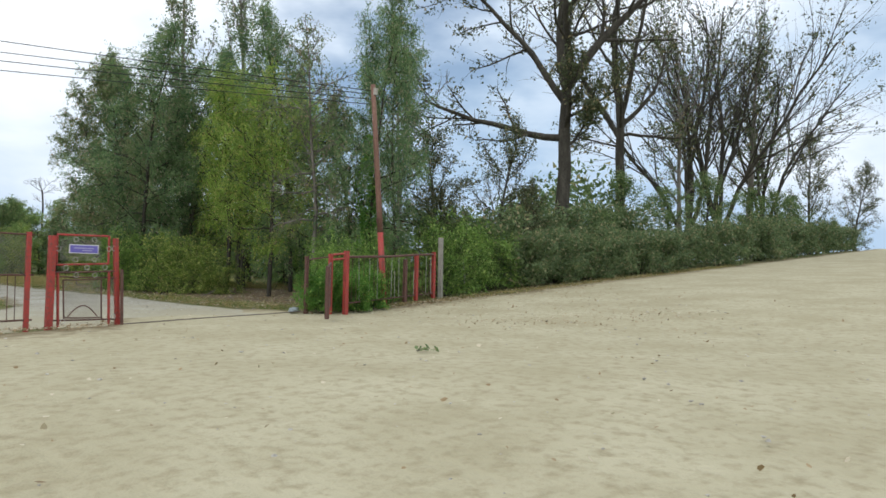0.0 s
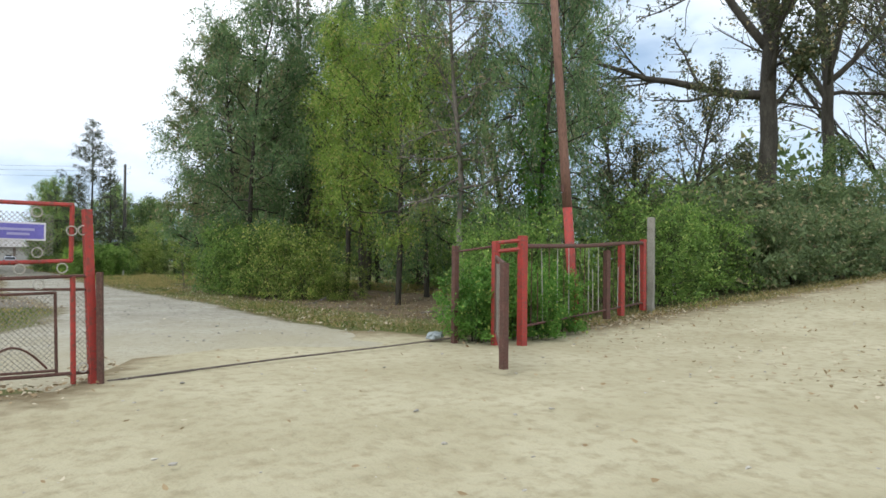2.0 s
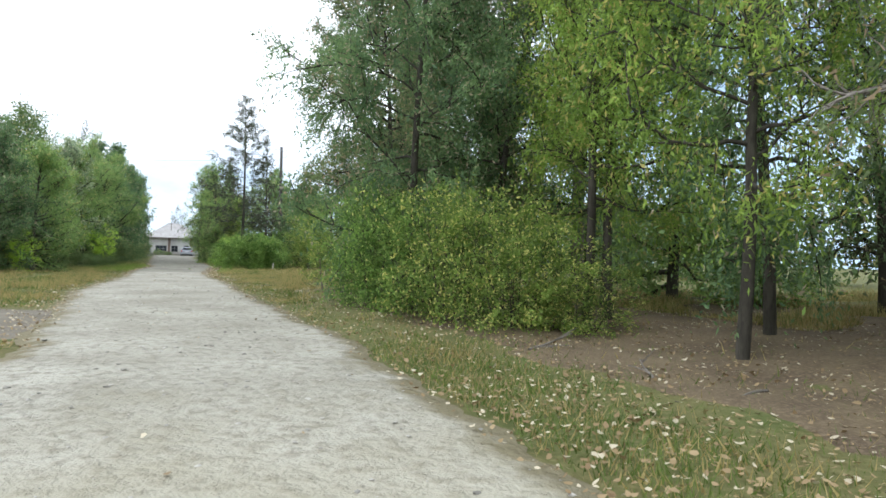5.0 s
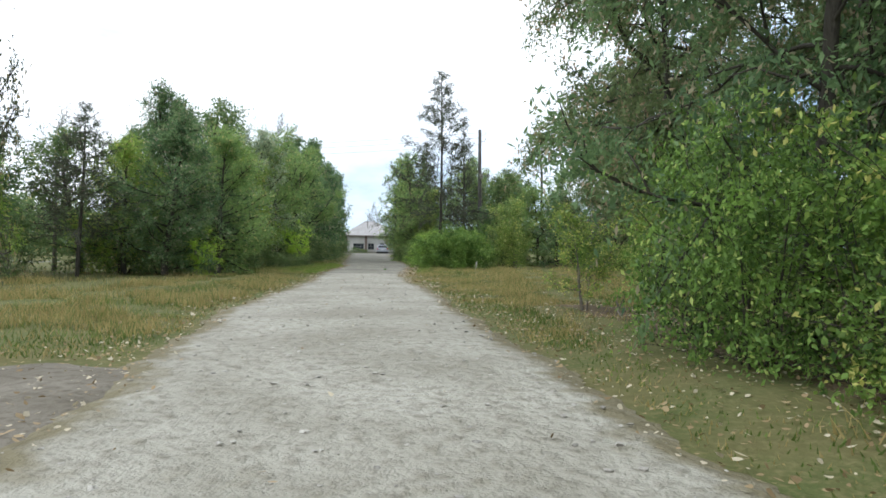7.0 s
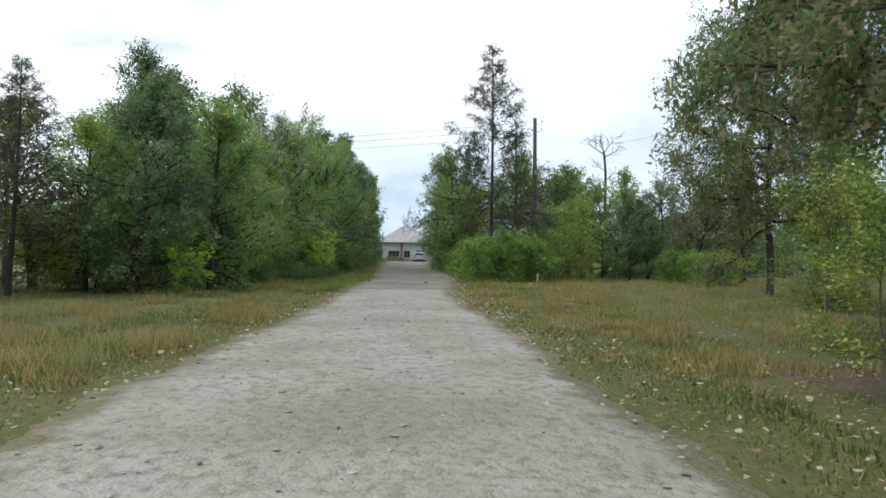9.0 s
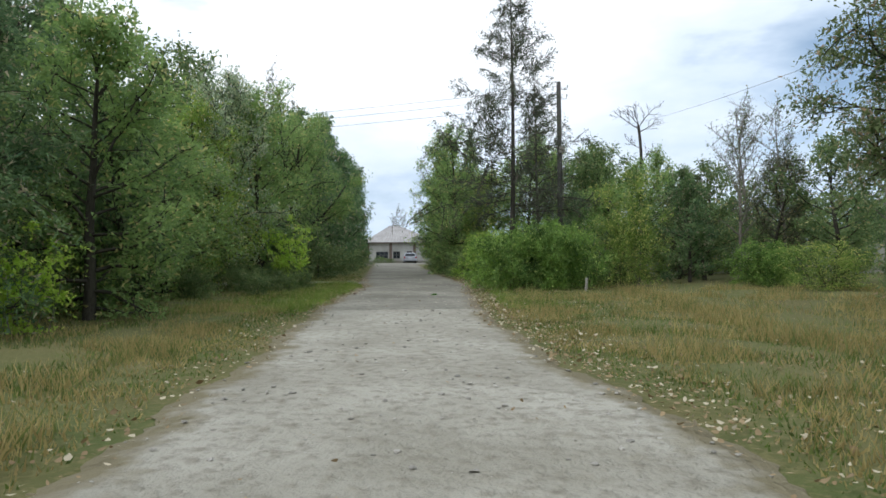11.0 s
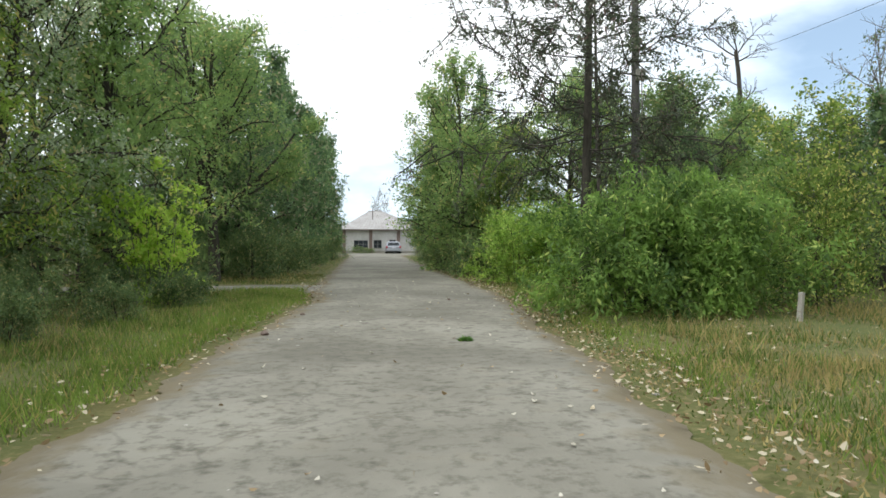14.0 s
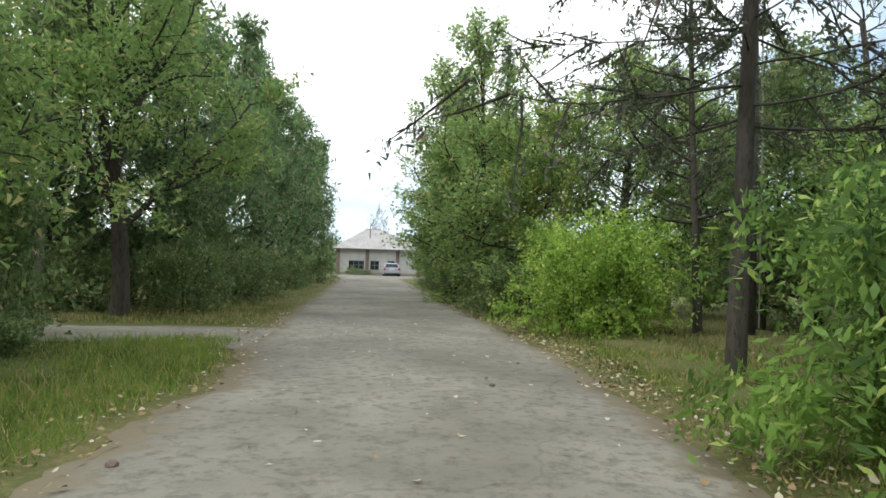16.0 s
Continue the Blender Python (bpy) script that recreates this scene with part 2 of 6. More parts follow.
M_OLIVE = foliage("dusty_olive_leaf", (0.046, 0.078, 0.026), (0.175, 0.255, 0.080), (0.30, 0.29, 0.12), 0.1, 0.42)
M_GRASS = foliage("meadow_grass", (0.062, 0.105, 0.022), (0.190, 0.265, 0.060), (0.400, 0.320, 0.140), 0.28, 0.4, paled=False)
M_FRESHGRASS = foliage("fresh_verge_grass", (0.100, 0.165, 0.028), (0.300, 0.420, 0.085), (0.46, 0.40, 0.14), 0.14, 0.48, paled=False)
M_DRYGRASS = foliage("dry_grass", (0.270, 0.215, 0.082), (0.540, 0.445, 0.190), (0.175, 0.215, 0.062), 0.26, 0.42, paled=False)
M_RED = surface("faded_red_paint", ((0.400, 0.044, 0.034), (0.290, 0.042, 0.032), (0.130, 0.062, 0.045)), 6, 24, 0.65, 0.35)
M_DARKRED = surface("rusty_brown_paint", ((0.115, 0.046, 0.036), (0.075, 0.038, 0.030), (0.165, 0.100, 0.070)), 7, 50, 0.8, 0.4)
M_WOOD = surface("weathered_pole_wood", ((0.16, 0.085, 0.06), (0.22, 0.12, 0.085), (0.09, 0.05, 0.035)), 4, 40, 0.85, 0.4, stretch=(1, 1, 0.2))
M_GREYWOOD = surface("grey_pole_wood", ((0.072, 0.070, 0.064), (0.112, 0.108, 0.100), (0.042, 0.040, 0.036)), 4, 40, 0.9, 0.4, stretch=(1, 1, 0.2))
M_CONCRETE = surface("weathered_concrete", ((0.270, 0.258, 0.222), (0.345, 0.328, 0.285), (0.175, 0.165, 0.142)), 5, 50, 0.9, 0.4)
M_WIRE = surface("dull_steel_wire", ((0.25, 0.24, 0.22), (0.33, 0.31, 0.28), (0.18, 0.12, 0.08)), 8, 60, 0.55, 0, metal=0.6)
M_CABLE = surface("black_cable", ((0.03, 0.03, 0.03), (0.05, 0.05, 0.05), (0.02, 0.02, 0.02)), 8, 60, 0.7, 0)
M_ROD = surface("white_painted_rod", ((0.390, 0.375, 0.325), (0.450, 0.435, 0.390), (0.220, 0.165, 0.125)), 9, 60, 0.6, 0)
M_SIGN = surface("violet_blue_sign", ((0.13, 0.11, 0.42), (0.17, 0.15, 0.50), (0.10, 0.09, 0.34)), 6, 60, 0.5, 0.05)
M_SIGNEDGE = surface("pale_sign_edge", ((0.62, 0.60, 0.66), (0.7, 0.68, 0.72), (0.5, 0.48, 0.5)), 6, 60, 0.5, 0)
M_SIGNTEXT = surface("faded_sign_mark", ((0.34, 0.32, 0.56), (0.40, 0.38, 0.60), (0.3, 0.28, 0.5)), 6, 60, 0.5, 0)
M_PLASTER = surface("dirty_white_plaster", ((0.440, 0.432, 0.400), (0.530, 0.526, 0.498), (0.320, 0.302, 0.268)), 1.2, 14, 0.9, 0.2)
M_BRICK = surface("brown_rendered_pillar", ((0.165, 0.125, 0.105), (0.225, 0.175, 0.150), (0.12, 0.09, 0.075)), 2, 20, 0.9, 0.3)
M_ROOF = surface("grey_asbestos_sheet", ((0.320, 0.312, 0.302), (0.416, 0.410, 0.403), (0.224, 0.197, 0.176)), 0.9, 10, 0.85, 0.3)
M_TRIM = surface("dark_eave_board", ((0.10, 0.08, 0.07), (0.15, 0.12, 0.10), (0.06, 0.05, 0.045)), 3, 30, 0.8, 0.2)
M_FRAME = surface("old_window_frame", ((0.12, 0.12, 0.13), (0.20, 0.20, 0.20), (0.08, 0.08, 0.08)), 3, 30, 0.7, 0.1)
M_CAR = surface("silver_car_paint", ((0.330, 0.355, 0.395), (0.360, 0.385, 0.425), (0.300, 0.325, 0.365)), 2, 80, 0.28, 0, metal=0.35)
M_TYRE = surface("tyre_rubber", ((0.02, 0.02, 0.02), (0.03, 0.03, 0.03), (0.015, 0.015, 0.015)), 9, 60, 0.9, 0)
M_LAMP_RED = surface("red_lamp_lens", ((0.38, 0.02, 0.02), (0.42, 0.03, 0.03), (0.30, 0.02, 0.02)), 9, 60, 0.2, 0)
M_BAG = surface("pale_blue_plastic_bag", ((0.30, 0.35, 0.37), (0.40, 0.44, 0.46), (0.20, 0.23, 0.25)), 9, 60, 0.4, 0.3)


def glass_material():
    m = bpy.data.materials.new("dark_window_glass")
    m.use_nodes = True
    p = m.node_tree.nodes["Principled BSDF"]
    p.inputs["Base Color"].default_value = (0.02, 0.025, 0.03, 1)
    p.inputs["Roughness"].default_value = 0.06
    return m


M_GLASS = glass_material()


# ------------------------------------------------------------ building tools
def smooth(a, b, v):
    u = np.clip((np.asarray(v, float) - a) / (b - a), 0, 1)
    return u * u * (3 - 2 * u)


def height(x, y):
    """The ground: flat along the drive, rising along the sandy road, and a little towards the house."""
    x, y = np.asarray(x, float), np.asarray(y, float)
    ramp = 0.054 * np.clip(x - 5.0, 0, 110) * (1 - smooth(18, 40, y))
    return ramp + 0.25 * smooth(85, 125, y)


def hz(x, y):
    return float(height(x, y))


class Build:
    """Collects tubes, boxes and faces, and turns them into one mesh object."""

    def __init__(self):
        self.v, self.f = [], []

    def add(self, verts, faces):
        k = len(self.v)
        self.v += [tuple(q) for q in verts]
        self.f += [tuple(i + k for i in face) for face in faces]
        return self

    def tube(self, pts, radii, sides=6, caps=True):
        pts = [Vector(q) for q in pts]
        if not hasattr(radii, "__len__"):
            radii = [radii] * len(pts)
        k, n = len(self.v), len(pts)
        for i, q in enumerate(pts):
            d = (pts[min(i + 1, n - 1)] - pts[max(i - 1, 0)]).normalized()
            a = d.orthogonal().normalized() if i == 0 else (a - d * a.dot(d)).normalized()
            b = d.cross(a)
            for s in range(sides):
                w = 2 * math.pi * (s + 0.5) / sides
                self.v.append(tuple(q + radii[i] * (math.cos(w) * a + math.sin(w) * b)))
        for i in range(n - 1):
            for s in range(sides):
                t = (s + 1) % sides
                self.f.append((k + i * sides + s, k + i * sides + t, k + (i + 1) * sides + t, k + (i + 1) * sides + s))
        if caps:
            self.f.append(tuple(k + s for s in reversed(range(sides))))
            self.f.append(tuple(k + (n - 1) * sides + s for s in range(sides)))
        return self

    def box(self, lo, hi, m=None, bevel=0.0):
        bm = bmesh.new()
        c, s = [(a + b) / 2 for a, b in zip(lo, hi)], [b - a for a, b in zip(lo, hi)]
        bmesh.ops.create_cube(bm, size=1, matrix=Matrix.Translation(c) @ Matrix.Diagonal((*s, 1)))
        if bevel:
            bmesh.ops.bevel(bm, geom=bm.edges[:], offset=bevel, segments=2, affect="EDGES", profile=0.6)
        if m is not None:
            bm.transform(m)
        bm.verts.index_update()
        self.add([v.co for v in bm.verts], [[v.index for v in f.verts] for f in bm.faces])
        bm.free()
        return self

    def ring(self, c, u, w, r, thick, n=14, sides=5):
        c, u, w = Vector(c), Vector(u).normalized(), Vector(w).normalized()
        k, ax = len(self.v), u.cross(w)
        for i in range(n):
            a = 2 * math.pi * i / n
            d = math.cos(a) * u + math.sin(a) * w
            for s in range(sides):
                b = 2 * math.pi * s / sides
                self.v.append(tuple(c + d * (r + thick * math.cos(b)) + ax * thick * math.sin(b)))
        for i in range(n):
            for s in range(sides):
                j, t = (i + 1) % n, (s + 1) % sides
                self.f.append((k + i * sides + s, k + j * sides + s, k + j * sides + t, k + i * sides + t))
        return self

    def mesh(self, name, material, soft=False):
        me = bpy.data.meshes.new(name)
        me.from_pydata(self.v, [], self.f)
        me.materials.append(material)
        if soft:
            me.shade_smooth()
        me.update()
        return me

    def object(self, name, material, parent=None, label="", soft=False):
        ob = new(name, self.mesh(name, material, soft))
        ob.parent = parent
        return tagged(ob, label)


def thing(name, place, label, category, group="", kind=""):
    ob = new(name)
    ob.location = place
    ob.empty_display_size = 0.2
    return tagged(ob, label, category, group, kind)


def quads_mesh(name, corners, material):
    """A mesh of loose faces from an array (n, corners, 3)."""
    n, k = corners.shape[:2]
    me = bpy.data.meshes.new(name)
    me.vertices.add(k * n)
    me.vertices.foreach_set("co", np.ascontiguousarray(corners, dtype=np.float32).ravel())
    me.loops.add(k * n)
    me.loops.foreach_set("vertex_index", np.arange(k * n, dtype=np.int32))
    me.polygons.add(n)
    me.polygons.foreach_set("loop_start", np.arange(0, k * n, k, dtype=np.int32))
    me.materials.append(material)
    me.update(calc_edges=True)
    return me


def unit(a):
    return a / np.maximum(np.linalg.norm(a, axis=-1, keepdims=True), 1e-9)


def leaf_corners(rng, centre, along, length, width, flat=0.5, curved=False):
    """Pointed leaves round the given centres: 'along' leans their direction, 'flat' turns their faces up."""
    n = len(centre)
    d = unit(rng.normal(size=(n, 3)) + along)
    up = np.array([0, 0, 1.0]) * flat * 2 + rng.normal(size=(n, 3))
    side = unit(np.cross(d, up))
    s = rng.uniform(0.6, 1.35, (n, 1))
    lo, hi = centre - d * length * s * 0.5, centre + d * length * s * 0.5
    mid = centre - d * length * s * 0.08
    w = side * width * s * 0.5
    if curved == "three":
        return np.stack([lo - w, hi, lo + w], axis=1)
    if curved:
        bend = np.cross(d, side) * length * s * 0.10
        a, b = centre - d * length * s * 0.22, centre + d * length * s * 0.2
        return np.stack([lo - bend, a + w * 0.92, b + w * 0.8, hi - bend, b - w * 0.8, a - w * 0.92], axis=1)
    return np.stack([lo, mid + w, hi, mid - w], axis=1)


# ------------------------------------------------------------ trees and shrubs
def grow(rng, H, R, r0, base=0.15, limbs=22, shape="round", el=(10, 60), stems=1, fan=0.0, forks=7, twigs=0, lean=0.03, wander=0.12, straight=False, share=1.0, stout=0.42, fine=True):
    """Stem, limbs and twigs. Returns the wood and the twigs' points with their direction."""
    wood, tips, dirs, load = Build(), [], [], []
    up = Vector((0, 0, 1))

    def curve(p, d, L, r, n, droop, wob, thin=0.25, sides=5):
        pts, q, w = [p], p.copy(), d.normalized()
        for i in range(n):
            w = (w + Vector(rng.normal(size=3)) * wob + up * droop).normalized()
            q = q + w * (L / n)
            pts.append(q.copy())
        if fine or sides > 3:
            wood.tube(pts, [r * (1 - (1 - thin) * i / n) for i in range(n + 1)], sides, caps=False)
        return pts

    def at(pts, s):
        i = min(int(s * (len(pts) - 1)), len(pts) - 2)
        f = s * (len(pts) - 1) - i
        return pts[i].lerp(pts[i + 1], f), (pts[i + 1] - pts[i]).normalized()

    prof = {
        "round": lambda u: 0.25 + 0.75 * math.sin(math.pi * min(1, 0.12 + 0.88 * u)) ** 0.7,
        "cone": lambda u: 1.02 - 0.92 * u,
        "column": lambda u: (0.55 + 0.45 * math.sin(math.pi * (0.2 + 0.75 * u))) * (1 - 0.62 * max(0.0, u - 0.5) / 0.5),
        "vase": lambda u: 0.45 + 0.55 * math.sin(math.pi * (0.1 + 0.6 * u)),
        "dome": lambda u: max(0.1, 1.0 - u * u) ** 0.5,
    }[shape]
    for k in range(stems):
        az = rng.uniform(0, 6.28)
        tilt = Vector((math.cos(az), math.sin(az), 0)) * (lean if stems == 1 else fan * rng.uniform(0.3, 1))
        hk = H * (1 if k == 0 else rng.uniform(0.7, 0.98))
        stem = curve(Vector((0.06 * k * math.cos(az), 0.06 * k * math.sin(az), -0.1)), up + tilt, hk * 0.97 * share, r0 * (1 if k == 0 else 0.75), 9,
                     0.02 if stems == 1 else 0.06, 0.01 if straight else wander * 0.3, 0.12, 5 if r0 < 0.05 else 8)
        nl = max(3, limbs // stems)
        for i in range(nl):
            u = (i + rng.uniform(0, 1)) / nl
            s = base + (0.99 - base) * u
            p, d = at(stem, s)
            a = i * 2.4 + rng.uniform(-0.5, 0.5) + k
            e = radians(el[0] + (el[1] - el[0]) * u + rng.uniform(-10, 10))
            L = R * prof(u) * rng.uniform(0.7, 1.12)
            w = Vector((math.cos(a) * math.cos(e), math.sin(a) * math.cos(e), math.sin(e)))
            limb = curve(p, w, L, r0 * (stout - 0.3 * u if share == 1 else stout * (0.38 + 0.75 * u)) * min(1, 0.5 + L / R) * (0.7 if r0 < 0.035 else 1), 7, 0.04 if el[0] > 0 else 0.03, wander, 0.2, 4)
            for j in range(forks):
                v = 0.22 + 0.78 * (j + rng.uniform(0, 1)) / forks
                q, dq = at(limb, min(v, 0.999))
                wd = (dq * 0.8 + Vector(rng.normal(size=3)) * 0.6 + up * 0.12).normalized()
                Lf = L * rng.uniform(0.25, 0.48) * (1.15 - 0.5 * v)
                fork = curve(q, wd, Lf, min(0.018 * (0.5 + L / 4), r0 * 0.2), 3, 0.0, wander, 0.3, 3)
                tips += fork
                dirs += [wd] * len(fork)
                load += [Lf] * len(fork)
                for _ in range(twigs):
                    z, dz = at(fork, rng.uniform(0.2, 0.99))
                    wt = (dz * 0.6 + Vector(rng.normal(size=3)) * 0.7).normalized()
                    tw = curve(z, wt, Lf * rng.uniform(0.35, 0.7), 0.008, 2, 0, wander, 0.5, 3)
                    tips += tw
                    dirs += [wt] * len(tw)
                    load += [Lf * 0.6] * len(tw)
            q, dq = limb[-1], (limb[-1] - limb[-2]).normalized()
            tips.append(q)
            dirs.append(dq)
            load.append(L * 0.3)
    return wood, np.array(tips), np.array([tuple(d) for d in dirs]), np.array(load)


def plant(name, label, category, bark, leaf, seed, leaves, length, width, spread, group="", lean_leaf=0.6, droop=0.0, flat=0.5, trunk_name="trunk", curved=False, frond=None, **form):
    rng = np.random.RandomState(seed)
    wood, tips, dirs, load = grow(rng, **form)
    load = load ** 0.8 / (load ** 0.8).sum()
    ob = thing(name, (0, 0, 0), label, category, group)
    wood.object(trunk_name, bark, ob, soft=True)
    if leaves:
        if frond:
            # leaves strung along hanging sprays
            run, per = frond
            pick = np.repeat(rng.choice(len(tips), leaves // per, p=load), per)
            leaves = len(pick)
            way = np.repeat(unit(dirs[pick[::per]] * lean_leaf + rng.normal(size=(leaves // per, 3)) * 0.4 + np.array([0, 0, -droop])), per, 0)
            start = np.repeat(rng.normal(size=(leaves // per, 3)) * spread, per, 0)
            s = np.tile(np.linspace(0.05, 1, per), leaves // per)[:, None] * np.repeat(rng.uniform(0.5, 1.3, (leaves // per, 1)), per, 0) * run
            centre = tips[pick] + start + way * s + rng.normal(size=(leaves, 3)) * length * 0.3
            centre[:, 2] -= (s * s / run * 0.3)[:, 0]
        else:
            pick = rng.choice(len(tips), leaves, p=load)
            centre = tips[pick] + rng.normal(size=(leaves, 3)) * spread
        clear = centre[:, 2] > 0.06 + 0.12 * rng.rand(leaves)
        centre, along = centre[clear], (dirs[pick] * lean_leaf + np.array([0, 0, -droop]))[clear]
        crown = new("crown", quads_mesh("crown", leaf_corners(rng, centre, along, length, width, flat, curved), leaf))
        crown.parent = ob
    return ob


USED = {}


def put(kind, x, y, turn=0, size=1.0, tall=1.0, label="", group=""):
    """Sets one plant of a kind at its place; the first use takes the original, later ones copy it."""
    m = Matrix.LocRotScale((x, y, hz(x, y) - 0.02), Euler((0, 0, radians(turn))), (size, size, size * tall))
    if kind not in USED:
        USED[kind] = ob = KINDS[kind]()
        ob.matrix_basis = m
    else:
        base = USED[kind]
        keep = base.scale.copy()
        base.scale = (1, 1, 1)
        ob = copy_thing(base, m)
        base.scale = keep
    return tagged(ob, label, "", group)


def ramify(rng, wood, p, d, L, r, level, out, lift=0.05, wob_=0.12, kids=(0, 9, 7), end=0.32, spread=(28, 62)):
    """A bough that divides again and again down to its twigs, whose points are gathered in out."""
    n, w, pts = (9, 8, 6, 3)[level], Vector(d).normalized(), [Vector(p)]
    for i in range(n):
        w = (w + Vector(rng.normal(size=3)) * wob_ + Vector((0, 0, lift))).normalized()
        pts.append(pts[-1] + w * (L / n))
    wood.tube(pts, [r * (1 - (1 - end) * i / n) for i in range(n + 1)], (10, 8, 5, 3)[level], caps=False)
    if level == 3:
        out += [(q, w) for q in pts]
        return pts
    for j in range(kids[level]):
        u = 0.22 + 0.78 * (j + rng.uniform(0, 1)) / kids[level]
        i = min(int(u * n), n - 1)
        q, dq = pts[i].lerp(pts[i + 1], u * n - i), (pts[i + 1] - pts[i]).normalized()
        side = Vector(rng.normal(size=3))
        side = (side - dq * side.dot(dq)).normalized()
        a = radians(rng.uniform(*spread))
        ramify(rng, wood, q, dq * math.cos(a) + side * math.sin(a), L * rng.uniform(0.32, 0.58) * (1.2 - 0.55 * u), max(0.012, r * (1 - (1 - end) * u) * 0.52), level + 1, out, lift * 0.8, wob_, kids, end, spread)
    return pts


def limbed_tree(name, label, bark, leaf, seed, trunk, boughs, leaves, length, width, spread_, kids=(0, 9, 7), angles=(28, 62)):
    """A tree of a trunk and set boughs (height, compass angle, rise, length, thickness, lift), each of which divides down to twigs."""
    rng, wood, out = np.random.RandomState(seed), Build(), []
    top_, r0, lean = trunk
    stem = [Vector((lean * (z / top_) ** 2 + 0.05 * math.sin(z), 0.05 * math.cos(1.3 * z), z)) for z in np.linspace(-0.2, top_, 12)]
    wood.tube(stem, [r0 * (1.35 if i == 0 else 1.12 if i == 1 else 1 - 0.35 * i / 11) for i in range(12)], 12, caps=False)
    for z, az, rise, L, r, lift in boughs:
        i = min(int((z + 0.2) / (top_ + 0.2) * 11), 10)
        a, e = radians(az), radians(rise)
        ramify(rng, wood, stem[i].lerp(stem[i + 1], (z + 0.2) / (top_ + 0.2) * 11 - i), (math.cos(a) * math.cos(e), math.sin(a) * math.cos(e), math.sin(e)), L, r, 1, out, lift, 0.11, kids, 0.32, angles)
    ob = thing(name, (0, 0, 0), label, "tree")
    wood.object("trunk", bark, ob, soft=True)
    if leaves:
        tips, dirs = np.array([tuple(q) for q, _ in out]), np.array([tuple(w) for _, w in out])
        clump = rng.randint(0, len(tips), leaves // 6)
        pick = np.repeat(clump, 6)
        centre = tips[pick] + np.repeat(rng.normal(size=(len(clump), 3)) * spread_, 6, 0) + rng.normal(size=(len(pick), 3)) * spread_ * 0.8
        new("crown", quads_mesh("crown", leaf_corners(rng, centre, dirs[pick] * 0.4 + np.array([0, 0, -0.4]), length, width, 0.4, "three"), leaf)).parent = ob
    return ob


KINDS = {}
# a trunk with a long low bough to one side and a steep fork above it
KINDS["plane"] = lambda: limbed_tree("plane_tree", "big old half-bare tree with thick dark limbs", M_BARK, M_DARKOLIVE, 20, (13.4, 0.56, 0.3), (
    (9.6, 128, 0, 10.5, 0.27, 0.025), (10.2, 215, 25, 5.0, 0.15, 0.08), (12.0, 118, 48, 12.0, 0.26, 0.05), (13.2, 130, 66, 13.0, 0.36, 0.04), (13.2, 300, 58, 13.0, 0.38, 0.06), (12.6, 30, 60, 11.0, 0.26, 0.06),
    (11.0, 320, 22, 5.5, 0.12, 0.05), (8.8, 300, 30, 3.5, 0.11, 0.1), (13.0, 210, 70, 11.5, 0.26, 0.05)), 9000, 0.24, 0.15, 0.22)
KINDS["forked_plane"] = lambda: limbed_tree("plane_tree", "tall half-bare tree with forked limbs", M_BARK, M_DARKOLIVE, 29, (13.0, 0.50, -0.2), (
    (11.2, 122, 62, 14.0, 0.22, 0.02), (12.8, 60, 80, 14.5, 0.36, 0.03), (12.4, 305, 40, 8.0, 0.22, 0.16), (11.6, 300, 5, 6.5, 0.15, 0.03), (12.9, 270, 72, 13.0, 0.24, 0.04), (10.6, 130, 12, 5.0, 0.10, 0.05),
    (12.0, 200, 45, 8.0, 0.16, 0.06)), 3600, 0.26, 0.16, 0.24)
KINDS["twiggy"] = lambda: limbed_tree("bare_tree", "tall twiggy tree spreading upward, nearly leafless", M_BARK, M_DARKOLIVE, 30, (3.0, 0.34, 0.1), (
    (2.2, 120, 74, 17.0, 0.20, 0.02), (2.6, 20, 70, 18.0, 0.22, 0.02), (2.8, 300, 66, 17.0, 0.22, 0.03), (2.8, 215, 72, 16.0, 0.20, 0.02), (2.9, 290, 82, 19.0, 0.22, 0.02)), 3200, 0.26, 0.16, 0.3, (0, 15, 8), (14, 38))
KINDS["big_broad"] = lambda: limbed_tree("broadleaf_tree", "leafy tree with a thick dark forked trunk", M_BARK, M_OLIVEGREEN, 35, (3.4, 0.21, -0.25), (
    (2.0, 20, 35, 4.2, 0.09, 0.06), (2.6, 200, 40, 4.6, 0.10, 0.06), (3.0, 300, 48, 5.0, 0.12, 0.05), (3.2, 110, 60, 5.4, 0.13, 0.04), (3.3, 250, 70, 5.6, 0.13, 0.04), (3.3, 30, 66, 5.4, 0.12, 0.04), (2.3, 290, 22, 3.8, 0.08, 0.07)),
    24000, 0.12, 0.065, 0.13, (0, 9, 6))
KINDS["dead_top"] = lambda: limbed_tree("dead_tree", "dead tree with a flat spreading bare top", M_BARK, M_OLIVE, 33, (9.0, 0.12, -0.3), (
    (8.6, 20, 26, 1.6, 0.035, 0.06), (8.8, 160, 24, 1.7, 0.035, 0.06), (8.9, 250, 40, 1.4, 0.035, 0.05), (8.9, 90, 62, 1.4, 0.03, 0.0), (8.9, 330, 45, 1.5, 0.03, 0.05), (7.6, 190, 30, 1.1, 0.025, 0.03), (6.8, 0, 35, 1.2, 0.025, 0.03)), 0, 0.1, 0.05, 0.1, (0, 6, 5))
KINDS["thuja"] = lambda: plant("evergreen_tree", "tall dense dark green evergreen tree on litter", "tree", M_BARK, M_JUNIPER, 11, 30000, 0.14, 0.052, 0.10, frond=(0.5, 8),
                           lean_leaf=0.8, droop=0.35, curved="three", H=9.2, R=2.7, r0=0.17, base=0.05, limbs=44, shape="column", el=(5, 65), forks=8, wander=0.17)
